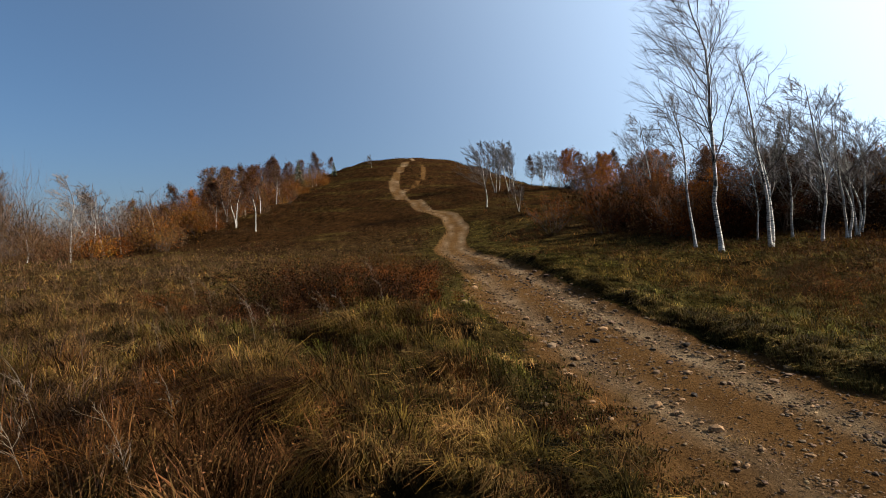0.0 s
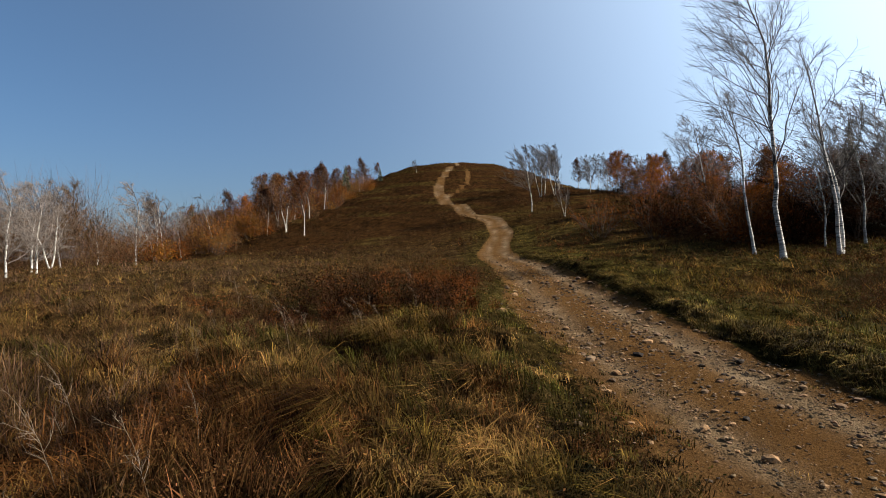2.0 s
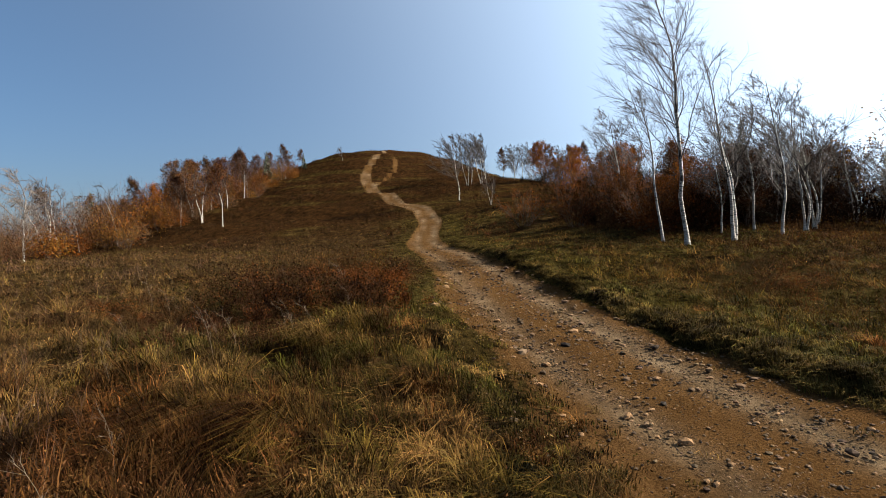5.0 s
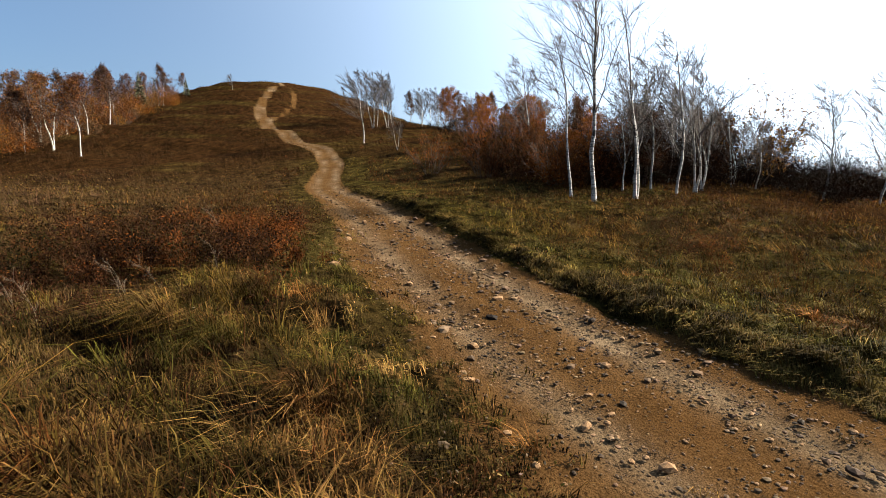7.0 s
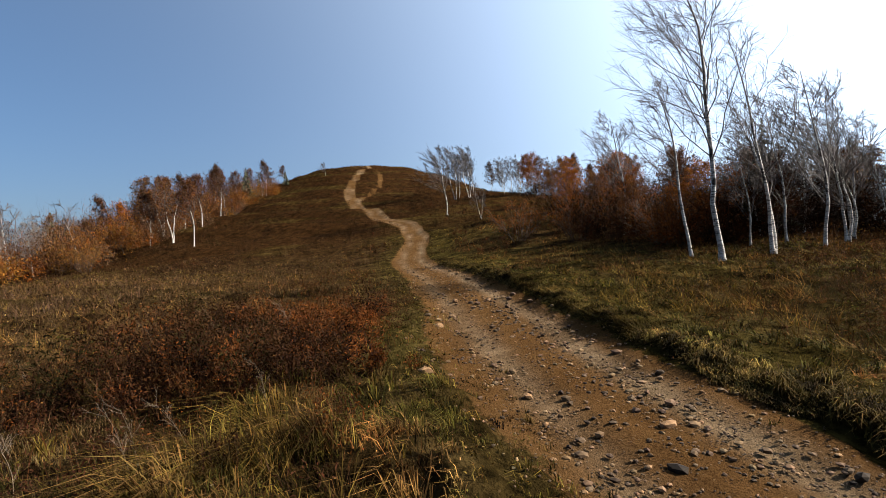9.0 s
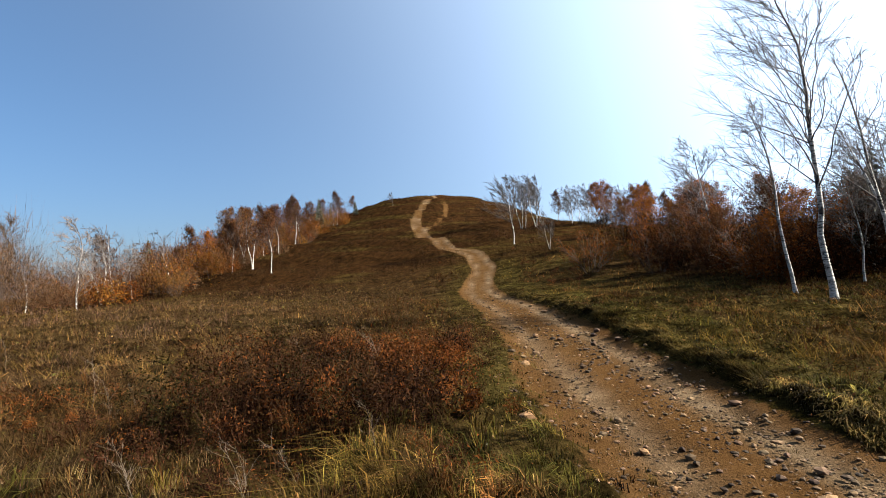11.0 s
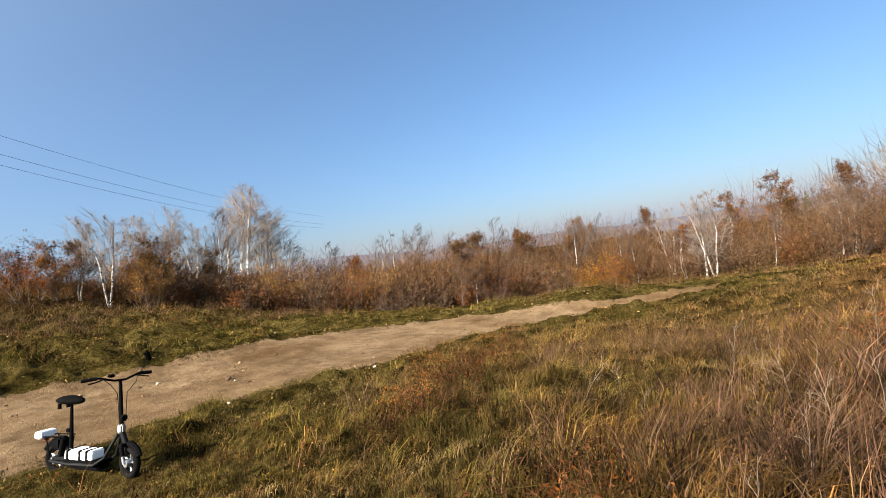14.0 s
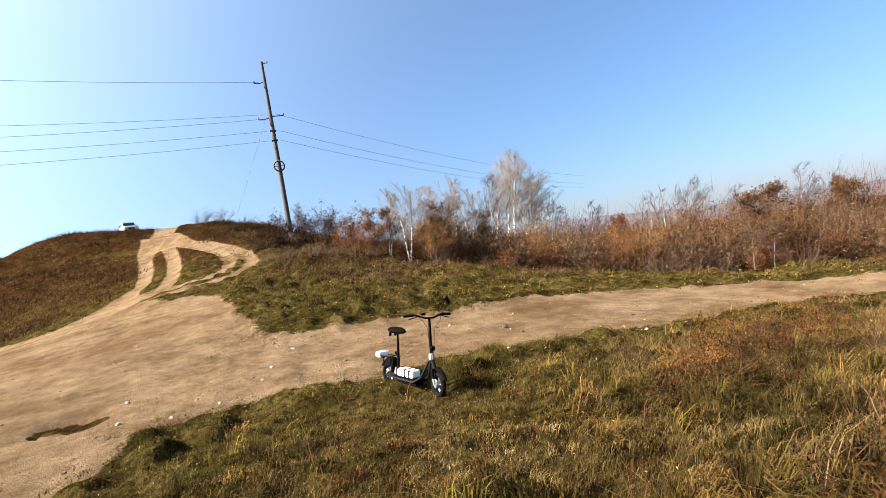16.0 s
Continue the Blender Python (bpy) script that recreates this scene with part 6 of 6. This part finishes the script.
    part("mirror_stalk", tube_bm([(up.x - 0.04, 0.22, up.z + 0.05), (up.x - 0.02, 0.26, up.z + 0.13), (up.x - 0.02, 0.29, up.z + 0.17)], 0.006, 6), BLACK, bar)
    mir = part("mirror", box_bm(up.x - 0.02, 0.30, up.z + 0.235, 0.022, 0.055, 0.12, 0.012, pose(0, 0, 0, 18, 0, 0)), BLACK, bar, "black rear-view mirror")
    part("mirror_face", box_bm(up.x - 0.033, 0.30, up.z + 0.235, 0.003, 0.042, 0.10, 0, pose(0, 0, 0, 18, 0, 0)), MIRROR, mir)
    # step-through frame
    for side in (-1, 1):
        part("frame_tube", tube_bm([(0.0, side * 0.09, R), (0.10, side * 0.10, 0.17), (0.30, side * 0.11, 0.155), (0.66, side * 0.11, 0.155), (0.78, side * 0.08, 0.23), (head.x - 0.03, side * 0.02, head.z - 0.04)], 0.017), PAINT, s, "bent dark frame tube")
    part("deck", box_bm(0.46, 0, 0.165, 0.50, 0.20, 0.05, 0.012), BLACK, s, "black foot deck")
    part("battery_case", box_bm(0.46, 0, 0.115, 0.46, 0.15, 0.06, 0.015), BLACK, s)
    part("deck_box", box_bm(0.40, 0, 0.245, 0.40, 0.17, 0.105, 0.014), WHITE, s, "white box strapped on the deck")
    for x in (0.25, 0.43, 0.53):
        part("strap", box_bm(x, 0, 0.246, 0.034, 0.180, 0.114, 0.004), BLACK, s, "black strap round the white box")
    part("swing_arm", box_bm(0.12, 0, 0.20, 0.22, 0.17, 0.035, 0.01), PAINT, s)
    # saddle on its post, carrier and rear box
    part("seat_post", tube_bm([(0.20, 0, 0.18), (0.19, 0, 0.52), (0.18, 0, 0.80)], [0.024, 0.020, 0.015], 12), BLACK, s, "black seat post")
    part("seat_clamp", box_bm(0.165, 0, 0.50, 0.06, 0.06, 0.05, 0.01), BLACK, s)
    seat = bmesh.new()
    bmesh.ops.create_uvsphere(seat, u_segments=20, v_segments=12, radius=1.0)
    for v in seat.verts:
        nose = (v.co.x + 1) / 2
        v.co = Vector((0.18 + v.co.x * 0.19, v.co.y * (0.135 - 0.075 * nose), 0.84 + v.co.z * 0.052 + 0.012 * (1 - nose)))
    part("saddle", seat, VINYL, s, "black padded saddle")
    for side in (-1, 1):
        part("saddle_spring", tube_bm([(0.06, side * 0.05, 0.75), (0.06, side * 0.05, 0.81)], 0.02, 8), BLACK, s)
        part("carrier_rail", tube_bm([(0.17, side * 0.06, 0.44), (-0.18, side * 0.07, 0.43)], 0.008, 6), BLACK, s)
        part("carrier_stay", tube_bm([(-0.02, side * 0.075, R), (-0.10, side * 0.07, 0.43)], 0.007, 6), BLACK, s)
        part("shock", tube_bm([(0.10, side * 0.05, 0.22), (0.14, side * 0.05, 0.42)], 0.026, 10), BLACK, s, "coil shock absorber")
    part("tool_bag", box_bm(0.03, 0, 0.36, 0.14, 0.13, 0.13, 0.02), BLACK, s, "black bag behind the seat post")
    part("rear_box", box_bm(-0.20, 0, 0.45, 0.10, 0.20, 0.08, 0.012), WHITE, s, "small white box on the rear carrier")
    part("tail_light", box_bm(-0.19, 0, 0.39, 0.02, 0.06, 0.03, 0.005), plain("red_lens", (0.30, 0.02, 0.02), 0.25), s, "red tail light")
    part("kickstand", tube_bm([(0.36, 0.10, 0.13), (0.33, 0.24, -0.02)], 0.009, 6), ALLOY, s)
    a, b = Vector((-2.08, -4.70)), Vector((-2.57, -3.67))
    za, zb = float(ground_z(a.x, a.y)), float(ground_z(b.x, b.y))
    d = b - a
    s.matrix_basis = pose(a.x, a.y, za - 0.012, 0, 0, math.degrees(math.atan2(d.y, d.x))) @ pose(0, 0, 0, 0, -math.degrees(math.atan2(zb - za, d.length)), 0) @ pose(0, 0, 0, -8, 0, 0)


scooter()

# ---- the power line ----
CONCRETE = plain("weathered_concrete", (0.035, 0.031, 0.028), 0.9, spread=0.3, scale=2.5, bump=0.4)
STEEL = plain("rusty_grey_steel", (0.03, 0.027, 0.025), 0.7, 0.2, 0.4)
GLASS_GREEN = plain("glazed_insulator", (0.10, 0.09, 0.08), 0.2, spread=0.2)
CABLE = plain("black_cable", (0.03, 0.03, 0.03), 0.7, spread=0.2)
POLE = Vector((-1.95, -33.4, 0.0))
POLE.z = float(ground_z(POLE.x, POLE.y))
POLE_H = 16.9 - POLE.z


def power_pole():
    p = tagged(new("power_pole"), "tall tapered concrete power pole with a coil of cable", "pole")
    p.location = POLE
    part("post", tube_bm([(0, 0, -0.4), (0, 0, POLE_H * 0.5), (0, 0, POLE_H)], [0.19, 0.15, 0.10], 14), CONCRETE, p)
    for f, reach, drop in ((0.885, (0.75, 0.0), 0.10), (0.675, (0.85, 0.05), 0.30), (0.695, (-0.9, -0.1), -0.25), (0.995, (-0.35, 0.0), -0.12)):
        z = POLE_H * f
        arm = part("crossarm", tube_bm([(0, 0, z + drop * 0.4), (reach[0] * 0.55, reach[1], z + drop * 0.2 - 0.12 * (drop > 0)), (reach[0], reach[1], z - 0.05 * (drop > 0) + 0.1 * min(drop, 0))], 0.035, 6), STEEL, p, "bent steel crossarm")
        part("insulator", tube_bm([(reach[0], reach[1], z - 0.04), (reach[0], reach[1], z + 0.02), (reach[0], reach[1], z + 0.12)], [0.05, 0.07, 0.04], 8), GLASS_GREEN, arm)
    for f in (0.55, 0.605):
        part("bracket", box_bm(0, 0, POLE_H * f, 0.42, 0.36, 0.07, 0.01), STEEL, p)
    ring = part("cable_coil", torus_bm(0.36, 0.055, 30, 8, Matrix.Translation((0, 0.22, POLE_H * 0.40))), CABLE, p, "coil of spare black cable")
    part("coil_cross", box_bm(0, 0.22, POLE_H * 0.40, 0.66, 0.04, 0.04, 0.005), STEEL, ring)
    part("coil_cross", box_bm(0, 0.22, POLE_H * 0.40, 0.04, 0.04, 0.66, 0.005), STEEL, ring)


def span(start, end, sag, r=0.011):
    a, b = Vector(start), Vector(end)
    pts = [a.lerp(b, k / 14) - Vector((0, 0, sag * 4 * (k / 14) * (1 - k / 14))) for k in range(15)]
    ob = new("power_line", bm_mesh("power_line", tube_bm(pts, r, 5), CABLE))
    return tagged(ob, "thin dark overhead wire strung from the pole", "wire", "overhead wires")


power_pole()
# eastward and south-westward spans
for f, z in ((0.885, 17.0), (0.70, 13.75), (0.675, 12.4), (0.605, 11.7), (0.55, 10.8)):
    span(POLE + Vector((0.4, 0, POLE_H * f)), (43, -25.6, z), 0.8)
for f, z in ((0.70, 8.6), (0.605, 7.4), (0.55, 6.8)):
    span(POLE + Vector((-0.4, 0, POLE_H * f)), (-46, -58, z), 0.9)
span(POLE + Vector((0, 0, POLE_H * 0.74)), (2.6, -41.5, float(ground_z(2.6, -41.5))), 0.05, 0.007)

# ---- the car on the south slope ----
CAR_WHITE = plain("white_car_paint", (0.78, 0.78, 0.76), 0.25, spread=0.05)
CAR_DARK = plain("dark_car_glass", (0.02, 0.023, 0.026), 0.08, spread=0.1)


def car():
    c = tagged(new("car"), "white off-road car parked on the crest of the slope", "car")
    bm = box_bm(0, 0, 0.72, 4.0, 1.65, 0.62, 0.09)
    part("body", bm, CAR_WHITE, c)
    cab = box_bm(-0.45, 0, 1.34, 2.5, 1.5, 0.72, 0.10)
    for v in cab.verts:
        if v.co.z > 1.4:
            v.co.x = -0.45 + (v.co.x + 0.45) * 0.84
            v.co.y *= 0.88
    cabin = part("cabin", cab, CAR_WHITE, c)
    for side in (-1, 1):
        for x in (-1.05, -0.05):
            part("side_window", box_bm(x, side * 0.72, 1.36, 0.85, 0.03, 0.40, 0.02, pose(0, 0, 0, side * 7, 0, 0)), CAR_DARK, cabin)
        part("headlight", disc_bm(0.11, 0.06, 14, Matrix.Translation((2.0, side * 0.58, 0.78)) @ pose(0, 0, 0, 0, 0, 90)), ALLOY, c)
        part("mirror", box_bm(0.55, side * 0.90, 1.12, 0.10, 0.16, 0.12, 0.02), BLACK, c)
        for x in (-1.25, 1.25):
            at = Matrix.Translation((x, side * 0.76, 0.36))
            w = part("wheel", disc_bm(0.20, 0.16, 18, at), ALLOY, c)
            part("tyre", torus_bm(0.27, 0.09, 24, 8, at), RUBBER, w)
    part("windscreen", box_bm(0.78, 0, 1.34, 0.04, 1.22, 0.46, 0.02, pose(0, 0, 0, 0, -24, 0)), CAR_DARK, cabin)
    part("hood", box_bm(1.35, 0, 1.05, 1.15, 1.45, 0.06, 0.02), CAR_DARK, c, "dark bonnet")
    part("grille", box_bm(2.0, 0, 0.72, 0.05, 0.80, 0.22, 0.02), BLACK, c)
    part("bumper", box_bm(2.05, 0, 0.48, 0.16, 1.6, 0.18, 0.04), BLACK, c)
    x, y = 16.35, -67.6
    c.matrix_basis = pose(x, y, float(ground_z(x, y)) - 0.02, 0, 0, 114)


car()


plant(rust, [(-4.7, -21.6, 2.5), (-5.8, -22.0, 2.2)], 31)
plant(gold, [(-8.3, -20.4, 2.4)], 32)
plant(brush, [(-1.3, -22.6, 1.0), (-2.5, -22.4, 0.9), (-3.5, -22.2, 1.1), (-0.2, -23.4, 0.8)], 33)
# ---- dark bushes below the pole ----
for k, (x, y, w) in enumerate(((-1.8, -28.3, 2.2), (-3.4, -28.0, 2.2), (-0.4, -27.6, 1.8), (-4.9, -27.0, 2.0), (7.0, -61, 2.0), (4.6, -60.5, 2.2), (2.2, -60, 2.0))):
    stand(shrub("low_bush", 140 + k, (2.3, 2.2, 1.6, 1.8, 1.9, 2.2, 1.7)[k], w, (0.085, 0.034, 0.020), "dense dark russet bush on the bank" if k < 4 else "bare twiggy bush on the crest", 26, 4500 if k < 4 else 250, 0.045, bark=GREY_BARK), x, y)


# ---- houses in the valley ----
def house(x, y, w, d, h, turn):
    o = tagged(new("house"), "distant white house in the valley", "house", "valley houses")
    part("wall", box_bm(0, 0, h / 2, w, d, h, 0), plain("white_wall", (0.8, 0.8, 0.78), 0.8, spread=0.05, scale=0.3), o)
    roof = bmesh.new()
    v = [roof.verts.new(p) for p in ((-w * 0.55, -d * 0.6, h), (w * 0.55, -d * 0.6, h), (w * 0.55, d * 0.6, h), (-w * 0.55, d * 0.6, h), (-w * 0.5, 0, h * 1.4), (w * 0.5, 0, h * 1.4))]
    for f in ((0, 1, 5, 4), (2, 3, 4, 5), (1, 2, 5), (3, 0, 4), (3, 2, 1, 0)):
        roof.faces.new([v[i] for i in f])
    part("roof", roof, plain("pale_roof", (0.55, 0.55, 0.56), 0.6, spread=0.1, scale=0.3), o, "pale sheet roof", True)
    for k in range(3):
        part("window", box_bm((k - 1) * w * 0.3, -d / 2 - 0.02, h * 0.55, w * 0.1, 0.1, h * 0.3, 0), CAR_DARK, o)
    o.matrix_basis = pose(x, y, float(ground_z(x, y)), 0, 0, turn)


for turn, dist, w, h in ((119.4, 395, 11, 5.5), (118.2, 410, 8, 4.5), (120.3, 430, 9, 5)):
    house(-dist * math.sin(radians(turn)), dist * math.cos(radians(turn)), w, 7, h, turn - 75)
